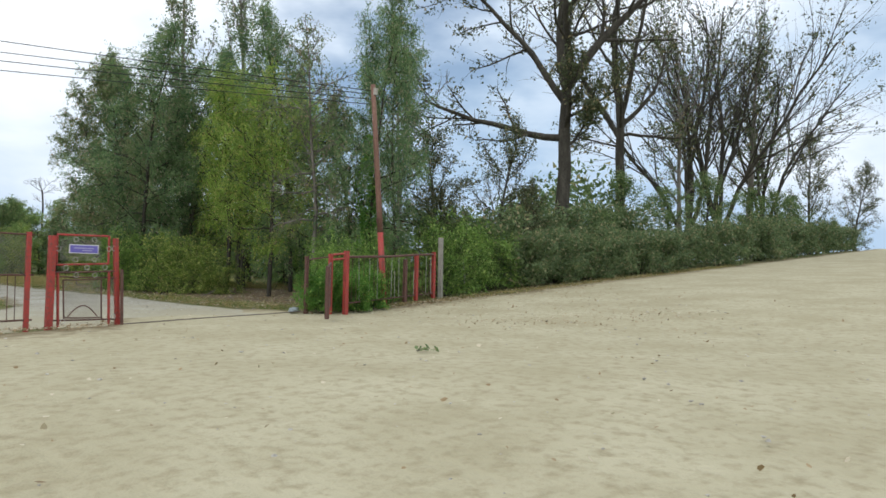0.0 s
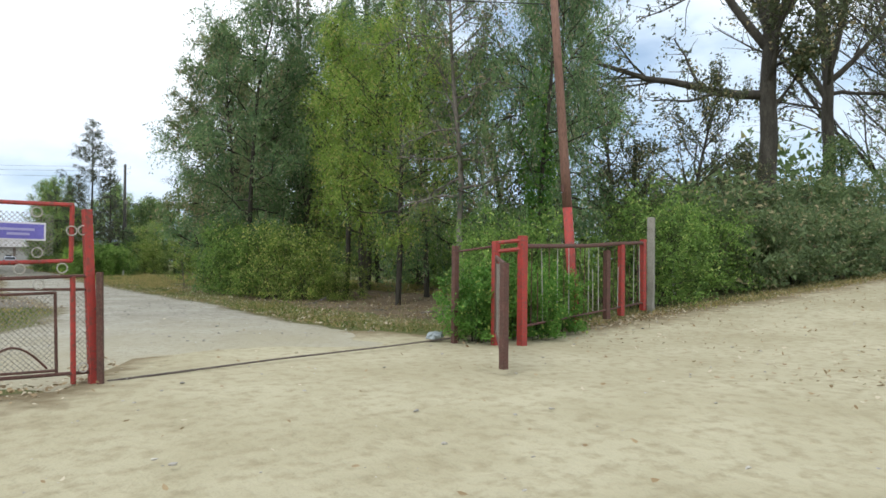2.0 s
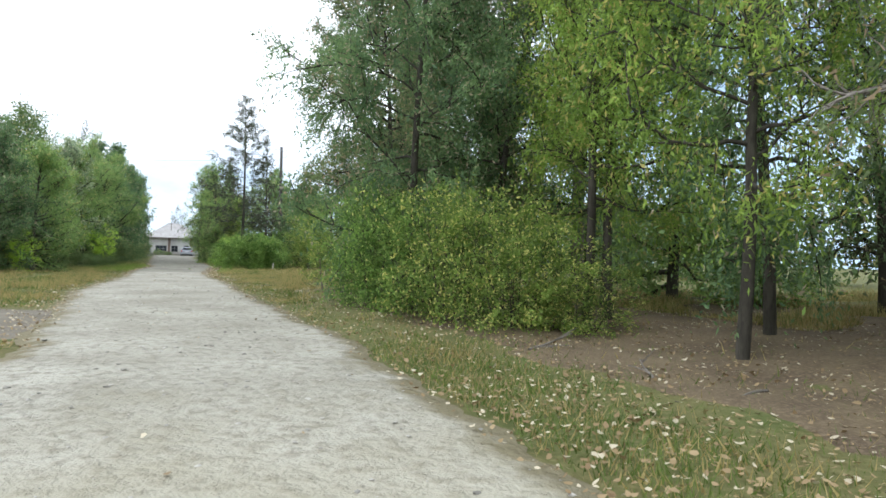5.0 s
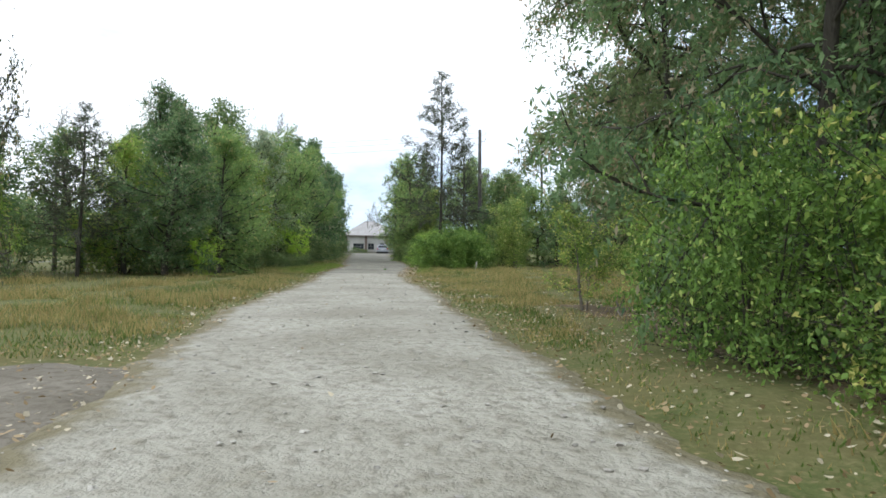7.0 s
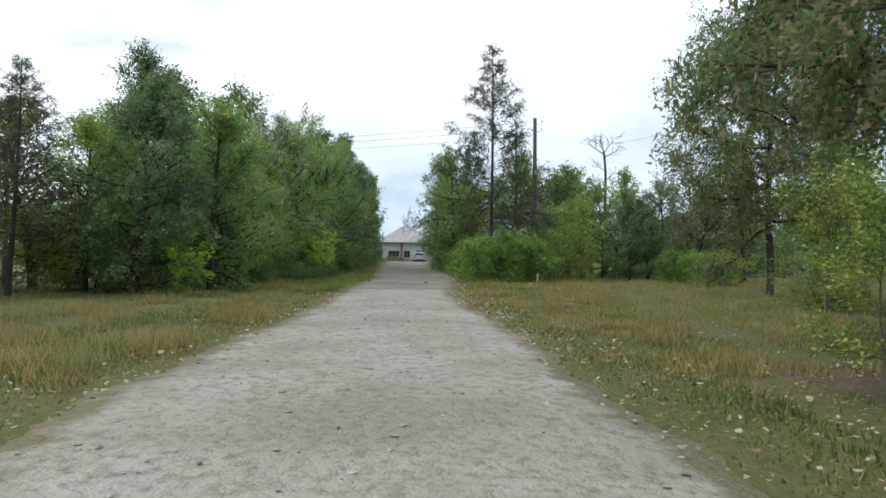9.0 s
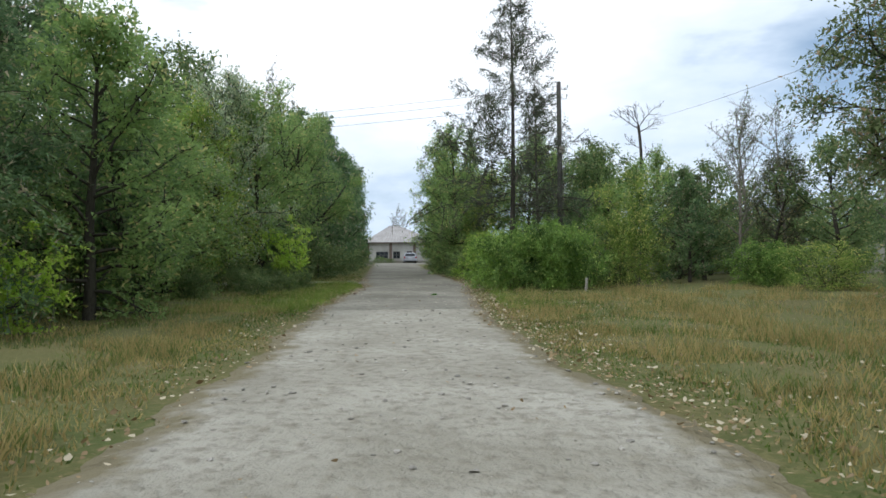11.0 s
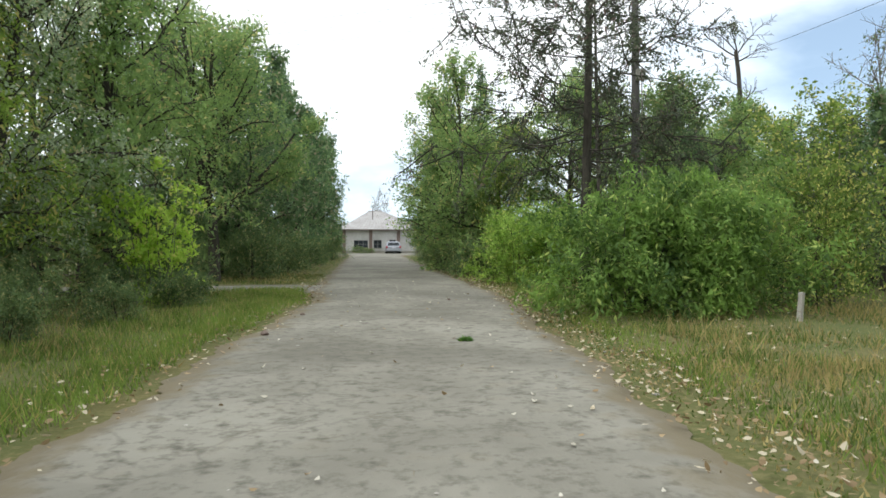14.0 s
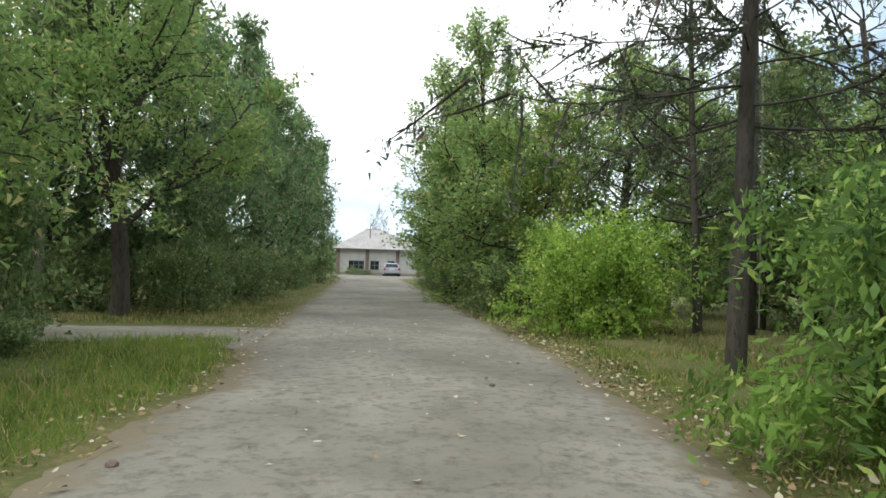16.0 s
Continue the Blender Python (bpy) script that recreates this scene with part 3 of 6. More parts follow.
KINDS["thuja_light"] = lambda: plant("evergreen_tree", "olive green evergreen tree with drooping sprays", "tree", M_BARK, M_JUNIPER_LIGHT, 12, 19000, 0.15, 0.052, 0.12, frond=(0.6, 8),
                                 lean_leaf=0.7, droop=0.8, curved="three", H=8.4, R=2.6, r0=0.15, base=0.10, limbs=36, shape="round", el=(0, 55), forks=8, wander=0.16)
KINDS["broad"] = lambda: plant("broadleaf_tree", "leafy mid-green broadleaf tree in rough grass", "tree", M_BARK, M_OLIVEGREEN, 13, 19000, 0.14, 0.075, 0.13, frond=(0.4, 5),
                           droop=0.3, curved="three", H=8.2, R=3.0, r0=0.16, base=0.05, limbs=38, shape="round", el=(0, 65), forks=8, wander=0.17)
KINDS["broad_open"] = lambda: plant("broadleaf_tree", "open-crowned broadleaf tree with thin upright twigs", "tree", M_BARK, M_OLIVEGREEN, 14, 8500, 0.135, 0.08, 0.13,
                                droop=0.2, curved="three", H=9.0, R=3.0, r0=0.14, base=0.1, limbs=30, shape="round", el=(15, 70), forks=8, twigs=1)
KINDS["dull_open"] = lambda: plant("broadleaf_tree", "thin-crowned dull olive tree behind the hedge", "tree", M_BARK, M_DARKOLIVE, 36, 6500, 0.13, 0.08, 0.13,
                               droop=0.2, curved="three", H=9.0, R=3.0, r0=0.14, base=0.1, limbs=30, shape="round", el=(15, 70), forks=8, twigs=1)
KINDS["spruce"] = lambda: plant("spruce_tree", "tall dying spruce with sparse layered branches", "tree", M_BARK, M_SPARSE, 15, 33000, 0.11, 0.036, 0.05, frond=(0.26, 6),
                            lean_leaf=1.0, droop=0.7, curved="three", H=13.6, R=3.7, r0=0.135, base=0.25, limbs=70, shape="cone", el=(-6, 34), forks=9, wander=0.09, straight=True, stout=0.17)
KINDS["spruce_thin"] = lambda: plant("spruce_tree", "slender half-bare spruce with short branches", "tree", M_BARK, M_SPARSE, 16, 7000, 0.11, 0.036, 0.06, frond=(0.22, 5),
                                 lean_leaf=1.0, droop=0.5, curved="three", H=12.0, R=2.1, r0=0.11, base=0.2, limbs=50, shape="cone", el=(8, 40), forks=6, wander=0.09, straight=True)
KINDS["young_conifer"] = lambda: plant("conifer_tree", "narrow pointed dark conifer among other trees", "tree", M_BARK, M_JUNIPER, 17, 9000, 0.17, 0.06, 0.10,
                                   lean_leaf=1.0, droop=0.2, curved="three", H=9.0, R=1.8, r0=0.12, base=0.08, limbs=50, shape="cone", el=(5, 35), forks=5, straight=True)
KINDS["bare"] = lambda: plant("bare_tree", "bare twiggy tree with a few dry leaves", "tree", M_BARK_PALE, M_OLIVE, 18, 900, 0.13, 0.08, 0.12,
                          curved="three", H=10.0, R=2.8, r0=0.13, base=0.28, limbs=22, shape="vase", el=(35, 70), forks=8, twigs=3)
KINDS["poplar"] = lambda: plant("poplar_tree", "tall thin poplar with sparse foliage and bare twigs", "tree", M_BARK_PALE, M_OLIVE, 19, 4200, 0.16, 0.11, 0.16,
                            curved="three", H=18.0, R=3.6, r0=0.26, base=0.22, limbs=30, shape="column", el=(40, 72), forks=8, twigs=2)
KINDS["thuja_near"] = lambda: plant("evergreen_tree", "tall dark green evergreen tree with fine sprays", "tree", M_BARK, M_JUNIPER, 61, 50000, 0.088, 0.032, 0.09, frond=(0.5, 10),
                                lean_leaf=0.9, droop=0.45, H=9.2, R=2.8, r0=0.10, base=0.17, limbs=38, shape="column", el=(0, 62), forks=7, wander=0.18, stout=0.3)
KINDS["bare_evergreen"] = lambda: plant("evergreen_tree", "slim evergreen tree with dead lower branches", "tree", M_BARK_PALE, M_JUNIPER_OLIVE, 64, 9000, 0.10, 0.036, 0.10, curved="three", frond=(0.45, 9),
                                    lean_leaf=0.8, droop=0.5, H=9.4, R=2.1, r0=0.105, base=0.27, limbs=34, shape="column", el=(0, 55), forks=9, twigs=1, wander=0.2)
KINDS["thuja_spray"] = lambda: plant("evergreen_tree", "olive evergreen tree with fine hanging sprays", "tree", M_BARK, M_JUNIPER_LIGHT, 62, 29000, 0.09, 0.030, 0.08, frond=(0.6, 10),
                                 lean_leaf=0.7, droop=0.6, H=8.4, R=2.5, r0=0.105, base=0.26, limbs=32, shape="column", el=(-4, 60), forks=8, wander=0.18, stout=0.3)
KINDS["old_evergreen"] = lambda: plant("evergreen_tree", "broad old evergreen tree with a bare grey trunk", "tree", M_BARK, M_JUNIPER_OLIVE, 63, 82000, 0.125, 0.056, 0.12, frond=(0.5, 8),
                                   lean_leaf=0.8, droop=0.3, curved="three", H=11.5, R=4.1, r0=0.15, base=0.24, limbs=50, shape="column", el=(-5, 62), forks=8, wander=0.18)
KINDS["thuja_far"] = lambda: plant("evergreen_tree", "dense dark green evergreen tree in a row", "tree", M_BARK, M_JUNIPER, 51, 9500, 0.24, 0.095, 0.14, fine=False,
                               lean_leaf=0.8, droop=0.35, curved="three", H=9.2, R=2.7, r0=0.17, base=0.05, limbs=40, shape="column", el=(10, 65), forks=8, wander=0.16)
KINDS["broad_far"] = lambda: plant("broadleaf_tree", "leafy mid-green broadleaf tree behind the verge", "tree", M_BARK, M_BROAD, 53, 7500, 0.17, 0.10, 0.16, fine=False,
                               droop=0.3, curved="three", H=8.2, R=3.0, r0=0.16, base=0.07, limbs=32, shape="round", el=(5, 65), forks=8, wander=0.16)
KINDS["broad_near"] = lambda: plant("broadleaf_tree", "leafy broadleaf tree with a dark trunk by the drive", "tree", M_BARK, M_DUSTY, 54, 24000, 0.095, 0.048, 0.10, frond=(0.4, 6),
                                droop=0.25, H=8.2, R=3.0, r0=0.14, base=0.12, limbs=34, shape="round", el=(5, 65), forks=8, twigs=1, wander=0.17)
KINDS["shrub"] = lambda: plant("shrub", "dense fresh green shrub with arching leafy shoots", "shrub", M_BARK, M_SHRUB, 21, 22000, 0.108, 0.034, 0.05, trunk_name="wood", frond=(0.55, 12),
                           droop=1.0, flat=0.6, H=2.4, R=1.5, r0=0.028, base=0.04, limbs=60, shape="dome", el=(-10, 62), stems=9, fan=0.55, forks=4, wander=0.24)
KINDS["shrub_dark"] = lambda: plant("shrub", "dense deep green shrub by the fence", "shrub", M_BARK, M_DEEP, 27, 9000, 0.072, 0.052, 0.06, trunk_name="wood", fine=False,
                                droop=0.25, flat=0.7, H=2.0, R=0.85, r0=0.02, base=0.03, limbs=72, shape="column", el=(-10, 60), stems=8, fan=0.22, forks=6)
KINDS["shrub_low"] = lambda: plant("shrub", "low dark green shrub at the verge", "shrub", M_BARK, M_BROAD, 22, 6500, 0.09, 0.047, 0.09, trunk_name="wood", fine=False,
                               droop=0.4, flat=0.8, curved="three", H=1.7, R=1.3, r0=0.025, base=0.05, limbs=48, shape="dome", el=(0, 60), stems=9, fan=0.7, forks=6)
KINDS["shrub_pale"] = lambda: plant("shrub", "pale yellowish green shrub with arching dusty shoots", "shrub", M_BARK, M_YELLOWGREEN, 23, 15000, 0.068, 0.036, 0.05, trunk_name="wood", frond=(0.55, 11),
                                droop=0.25, flat=0.8, H=2.4, R=1.55, r0=0.026, base=0.03, limbs=72, shape="dome", el=(-8, 62), stems=9, fan=0.6, forks=6)
KINDS["shrub_green"] = lambda: plant("shrub", "tall leafy mid-green shrub at the verge", "shrub", M_BARK, M_SHRUB, 28, 13000, 0.078, 0.040, 0.05, trunk_name="wood", frond=(0.55, 11),
                                 droop=0.35, flat=0.7, H=2.8, R=1.5, r0=0.028, base=0.03, limbs=76, shape="dome", el=(-8, 66), stems=9, fan=0.5, forks=6)
KINDS["shrub_bright"] = lambda: plant("shrub", "rounded bright yellow-green shrub beside the drive", "shrub", M_BARK, M_SPRING, 29, 15000, 0.090, 0.042, 0.05, trunk_name="wood", frond=(0.45, 9),
                                  droop=0.4, flat=0.7, H=2.3, R=1.4, r0=0.026, base=0.03, limbs=70, shape="dome", el=(-8, 64), stems=9, fan=0.55, forks=5)
KINDS["hedge"] = lambda: plant("hedge_shrub", "dusty olive shrub of the roadside hedge", "shrub", M_BARK, M_OLIVE, 24, 8000, 0.17, 0.095, 0.16, trunk_name="wood", fine=False,
                           droop=0.3, flat=0.6, curved="three", H=3.2, R=2.0, r0=0.04, base=0.05, limbs=54, shape="dome", el=(0, 65), stems=9, fan=0.6, forks=6)
KINDS["sapling"] = lambda: plant("sapling", "young sapling with bright yellow-green upright shoots", "sapling", M_BARK_PALE, M_LIME, 25, 3600, 0.105, 0.055, 0.02, trunk_name="wood", frond=(0.35, 8),
                             droop=0.2, flat=0.8, H=3.0, R=0.28, r0=0.016, base=0.03, limbs=54, shape="column", el=(50, 82), stems=10, fan=0.24, forks=2, wander=0.16)
KINDS["thin_tree"] = lambda: plant("young_tree", "thin young tree with sparse pale leaves", "tree", M_BARK_PALE, M_YELLOWGREEN, 26, 5600, 0.10, 0.055, 0.12,
                               droop=0.3, H=4.2, R=1.9, r0=0.045, base=0.25, limbs=18, shape="vase", el=(25, 65), stems=3, fan=0.3, forks=6)


# ------------------------------------------------------------ ground, road and drive
def axis(lo, hi, step, far):
    mid = list(np.arange(lo, hi + 0.01, step))
    a, b, s = [], [], step
    while (a[-1] if a else lo) > -far:
        s *= 1.35
        a.append((a[-1] if a else lo) - s)
    s = step
    while (b[-1] if b else hi) < far:
        s *= 1.35
        b.append((b[-1] if b else hi) + s)
    return np.array(a[::-1] + mid + b)


def sheet(name, X, Y, Z, material, verge=None):
    """A grid mesh from three arrays of one shape; verge says how near each point lies to the edge."""
    r, c = X.shape
    k = np.arange(r * c).reshape(r, c)
    q = np.stack([k[:-1, :-1], k[:-1, 1:], k[1:, 1:], k[1:, :-1]], -1).reshape(-1, 4)
    me = bpy.data.meshes.new(name)
    me.from_pydata(np.stack([X, Y, Z], -1).reshape(-1, 3).tolist(), [], q.tolist())
    me.materials.append(material)
    me.shade_smooth()
    if verge is not None:
        me.attributes.new("verge", "FLOAT", "POINT").data.foreach_set("value", np.ascontiguousarray(verge, dtype=np.float32).ravel())
    return new(name, me)


def wob(v, a=1.0, s=0.0):
    """A smooth wandering of about +-1 along a line."""
    v = np.asarray(v, float)
    return a * (0.45 * np.sin(v * 1.3 + s) + 0.3 * np.sin(v * 2.9 + 2 * s + 1) + 0.25 * np.sin(v * 6.1 + 3 * s + 2) + 0.16 * np.sin(v * 15.7 + s) + 0.12 * np.sin(v * 29.3 + 2 * s))


EDGE_Y = [12.5, 14.5, 16, 20, 24, 30, 37, 42, 47, 53, 58, 63, 66, 70, 95, 118, 124, 133]
EDGE_R = [2.6, 2.2, 1.3, 1.2, 1.5, 1.35, 1.2, 1.3, 1.0, 1.05, 1.5, 1.95, 2.35, 2.5, 2.6, 2.6, 5.5, 7.0]
EDGE_L = [-7.0, -7.0, -6.0, -3.5, -2.8, -3.2, -3.6, -3.2, -2.9, -2.9, -2.7, -2.4, -2.05, -2.4, -2.7, -2.8, -6.0, -9.0]


def right_edge(y):
    return np.interp(y, EDGE_Y, EDGE_R) + wob(y, 0.13, 0.4)


def left_edge(y):
    return np.interp(y, EDGE_Y, EDGE_L) + wob(y, 0.15, 2.1)


def road_bound(x):
    """The far side of the sandy road, under the fence and the hedge."""
    return np.interp(x, [-200, -12, -4, -3, -2, 1.4, 2.2, 3, 6, 8, 100, 160], [-16, 10.9, 12.0, 14.0, 16.0, 15.6, 14.2, 14.2, 13.8, 14.0, 16.8, 17.5])


gx, gy = axis(-24, 34, 0.5, 1400), axis(-10, 140, 0.7, 1400)
GX, GY = np.meshgrid(gx, gy)
near = (np.abs(GX) < 60) & (GY > -40) & (GY < 160)
off_road = smooth(0.2, 1.2, np.maximum(GX - np.interp(GY, EDGE_Y, EDGE_R), np.interp(GY, EDGE_Y, EDGE_L) - GX)) * smooth(14.6, 17, GY - 0.16 * np.clip(GX, 0, 200))
on_track = ((GY > 24.6) & (GY < 31.2) & (GX < -2)) | ((GX < -1) & (GY > 68.9 + 0.06 * (GX + 2.4)) & (GY < 73.4))
off_road = np.where(on_track, 0, off_road)
GZ = height(GX, GY) - 0.03 + np.where(near, off_road * (0.07 + 0.05 * np.sin(GX * 1.7 + GY * 0.9) * np.sin(GY * 1.3 - GX * 0.4)), 0)
tagged(sheet("ground", GX, GY, GZ, M_GROUND), "rough meadow ground with dry grass and soil", "ground", kind="structure")

xs = np.concatenate([np.arange(-60, 30, 0.4), np.arange(30, 160, 2.0)])
us = np.linspace(0, 1, 40)
SX, U = np.meshgrid(xs, us)
top = road_bound(SX) + wob(SX, 0.18, 0.7)
low = np.interp(SX, [-60, -25, 22, 45, 100, 160], [-30, -30, -28, 1, 5, 7])
SY = low + (top - low) * U ** 0.7
SZ = height(SX, SY) + 0.012 + 0.012 * np.sin(SX * 1.1) * np.sin(SY * 1.7) + 0.02 * np.sin(SX * 0.45 + SY * 0.8)
tagged(sheet("sand_road", SX, SY, SZ, M_SAND, 1 - smooth(0.0, 1.3, top - SY)), "wide pale sandy road with scattered leaves", "road", kind="structure")


def drive(name, y0, y1, material, label, lift, step=0.1):
    ys = np.arange(y0, y1 + 0.01, step)
    u = np.r_[0, 0.02, 0.05, 0.09, 0.14, 0.20, np.linspace(0.28, 0.72, 7), 0.80, 0.86, 0.91, 0.95, 0.98, 1]
    Yd, Ud = np.meshgrid(ys, u, indexing="ij")
    L, Rr = left_edge(Yd), right_edge(Yd)
    Xd = L + (Rr - L) * Ud
    edge = np.minimum(Ud, 1 - Ud)
    lift = -0.03 + (lift + 0.03) * smooth(y0, y0 + 4.5, Yd) if y0 < 20 else 0.01 + (lift - 0.01) * smooth(y0, y0 + 0.9, Yd + 0.25 * np.sin(Xd * 3.1))
    Zd = height(Xd, Yd) + lift * smooth(0, 0.08, edge) - 0.015 * (1 - smooth(0, 0.03, edge)) + 0.008 * np.sin(Xd * 2.3 + Yd) * np.sin(Yd * 1.9)
    return tagged(sheet(name, Xd, Yd, Zd, material, (1 - smooth(0.0, 0.62, edge * (Rr - L))) * smooth(15.5, 18.5, Yd)), label, "road", kind="structure")


drive("gravel_drive", 12.4, 54.6, M_GRAVEL, "pale rough gravel drive with loose stones", 0.035)
drive("asphalt_drive", 54.2, 133, M_ASPHALT, "worn dusty grey asphalt drive", 0.05)

# side track on the left of the asphalt, and a trodden patch near the gate
ys2, xs2 = np.linspace(0, 1, 10), np.arange(-40, -1.6, 0.4)
A, B = np.meshgrid(xs2, ys2)
BY = 69.2 + 0.06 * (A + 2.4) + 0.9 * (1 - smooth(-4.4, -2.2, A)) * (1 - B) + B * (3.6 + 0.02 * A) + wob(A, 0.15)
tagged(sheet("side_track", A, BY, height(A, BY) + 0.03 - 0.04 * np.abs(2 * B - 1) ** 6, M_ASPHALT), "dusty side track joining the drive", "road", kind="structure")
xs3 = np.arange(-30, -2.2, 0.2)
A, B = np.meshgrid(xs3, ys2)
BY = 25.2 + B * (5.2 + 0.3 * np.sin(A)) + wob(A, 0.3)
tagged(sheet("dirt_track", A, BY, height(A, BY) + 0.022 - 0.09 * np.abs(2 * B - 1) ** 8 - 0.08 * smooth(-3.3, -2.5, A), M_DIRT), "bare dirt track covered in fallen leaves", "road", kind="structure")

# leaf litter under the corner trees
xs4, ys4 = np.linspace(0, 1, 40), np.arange(16.2, 39, 0.4)
Y4, X4 = np.meshgrid(ys4, xs4, indexing="ij")
U4 = X4
X4 = np.interp(Y4, [16, 18, 38, 39], [3.4, 2.5, 2.9, 4.0]) + wob(Y4, 0.35, 1.2) + X4 * (11.5 + wob(Y4, 0.8, 2.2))
bump = 0.05 + 0.05 * np.sin(X4 * 1.7 + Y4 * 0.9) * np.sin(Y4 * 1.3 - X4 * 0.4)
tagged(sheet("leaf_litter", X4, Y4, height(X4, Y4) + bump - 0.16 * (1 - smooth(0, 0.07, np.minimum(U4, 1 - U4))) - 0.16 * (1 - smooth(16.2, 17.4, Y4)) - 0.16 * smooth(37.6, 38.9, Y4), M_LITTER_SOIL), "brown soil with leaf litter under trees", "ground", kind="structure")

# ------------------------------------------------------------ trees by place
def far_kind(kind, x, y):
    """Trees that stay well away from the drive get larger, fewer leaves."""
    if kind == "broad":
        return "broad_far" if abs(x) > (9 if x < 0 else 13) or y > 84 or (y < 30 and x > 9) else "broad"
    if kind == "thuja":
        return "thuja_far" if abs(x) > 9.5 or y > 80 else "thuja"
    return kind


G_R, G_L = "trees right of the drive", "trees left of the drive"
# corner by the gate
# from 16 m to 26 m along the drive
for kind, x, y, turn, size, tall in (
    ("thuja_near", 7.0, 16.8, 20, 0.72, 1.85), ("thuja_near", 10.8, 19.3, 300, 0.85, 1.5), ("bare_evergreen", 5.7, 18.1, 30, 0.95, 1.2), ("thuja_spray", 5.7, 21.2, 260, 0.9, 1.25),
    ("dull_open", 15.7, 21.1, 160, 0.95, 0.95), ("dull_open", 20.8, 21.5, 40, 1.0, 1.0), ("bare", 13.2, 21.5, 150, 1.0, 1.0), ("thuja_near", 7.6, 22.4, 200, 1.0, 1.4),
    ("thuja_spray", 7.0, 25.6, 140, 0.9, 1.3), ("dull_open", 12.0, 23.5, 250, 1.0, 1.0), ("thuja_spray", 6.0, 25.0, 0, 0.95, 1.25), ("bare", 17.5, 26.0, 250, 1.2, 1.0),
):
    put(far_kind(kind, x, y), x, y, turn, size, tall, group=G_R)
# from 27 m to 38 m along the drive
for kind, x, y, turn, size, tall in (
    ("thuja_near", 4.35, 30.1, 0, 1.15, 1.2), ("thuja_spray", 8.6, 28.0, 10, 1.1, 1.2), ("thuja_near", 6.6, 30.0, 70, 1.15, 1.2), ("broad", 12.5, 30.0, 60, 1.1, 1.2),
    ("old_evergreen", 7.6, 32.6, 120, 0.75, 1.2), ("poplar", 11.8, 33.7, 110, 0.95, 1.2), ("poplar", 8.8, 34.1, 30, 0.9, 1.15), ("thuja", 10.2, 36.0, 10, 0.95, 1.05),
    ("broad", 14.5, 37.0, 80, 1.0, 1.0), ("old_evergreen", 6.5, 38.5, 50, 0.92, 1.25),
):
    put(far_kind(kind, x, y), x, y, turn, size, tall, group=G_R)
# from 12 m to 17 m along the drive
for kind, x, y, turn, size, tall in (
    ("shrub_dark", 2.25, 13.45, 60, 0.66, 1.12), ("shrub_dark", 2.95, 13.6, 200, 0.72, 1.1), ("shrub_dark", 3.45, 13.1, 20, 0.55, 1.3), ("shrub_dark", 4.3, 13.6, 80, 0.7, 1.15),
    ("shrub_green", 4.0, 15.2, 10, 0.7, 1.2), ("shrub_green", 5.4, 15.4, 100, 0.85, 1.1), ("shrub", 7.2, 16.0, 70, 0.85, 0.9),
):
    put(far_kind(kind, x, y), x, y, turn, size, tall, group=G_R)
# from 23 m to 47 m along the drive
for kind, x, y, turn, size, tall in (
    ("shrub_pale", 5.35, 24.3, 210, 0.62, 0.85), ("shrub_green", 12.2, 26.6, 170, 1.1, 0.9), ("shrub_pale", 4.55, 25.0, 0, 0.85, 1.08), ("shrub_pale", 4.0, 26.6, 100, 0.95, 1.15), ("shrub_green", 4.0, 28.0, 80, 0.9, 1.05), ("shrub_green", 3.6, 29.8, 200, 0.8, 1.25),
    ("shrub_green", 3.75, 31.6, 30, 0.78, 1.5), ("thin_tree", 3.6, 35.8, 120, 0.58, 0.72), ("shrub_low", 7.4, 39.6, 10, 0.7, 0.7),
    ("thin_tree", 9.1, 45.0, 220, 1.0, 0.95), ("shrub_pale", 10.5, 47.0, 10, 0.8, 0.8),
):
    put(far_kind(kind, x, y), x, y, turn, size, tall, group=G_R)


def ivy(x, y, lo, hi, r, seed):
    """Ivy leaves wrapped thickly round a trunk."""
    rng = np.random.RandomState(seed)
    n = 5200
    a, z = rng.uniform(0, 6.283, n), rng.uniform(lo, hi, n)
    rr = r * (0.55 + 0.5 * rng.rand(n)) * (1 + 0.35 * np.sin(z * 2.1 + 1.5 * np.cos(a))) * (1 - 0.45 * smooth(hi - 2.0, hi, z))
    c = np.stack([rr * np.cos(a), rr * np.sin(a), z], 1)
    ob = new("ivy", quads_mesh("ivy", leaf_corners(rng, c, np.array([0, 0, -0.6]), 0.085, 0.075, 0.3), M_DEEP))
    ob.location = (x, y, hz(x, y))
    return tagged(ob, "dark green ivy climbing an evergreen trunk", "ivy")


ivy(7.0, 16.8, 0.1, 6.2, 0.42, 71)
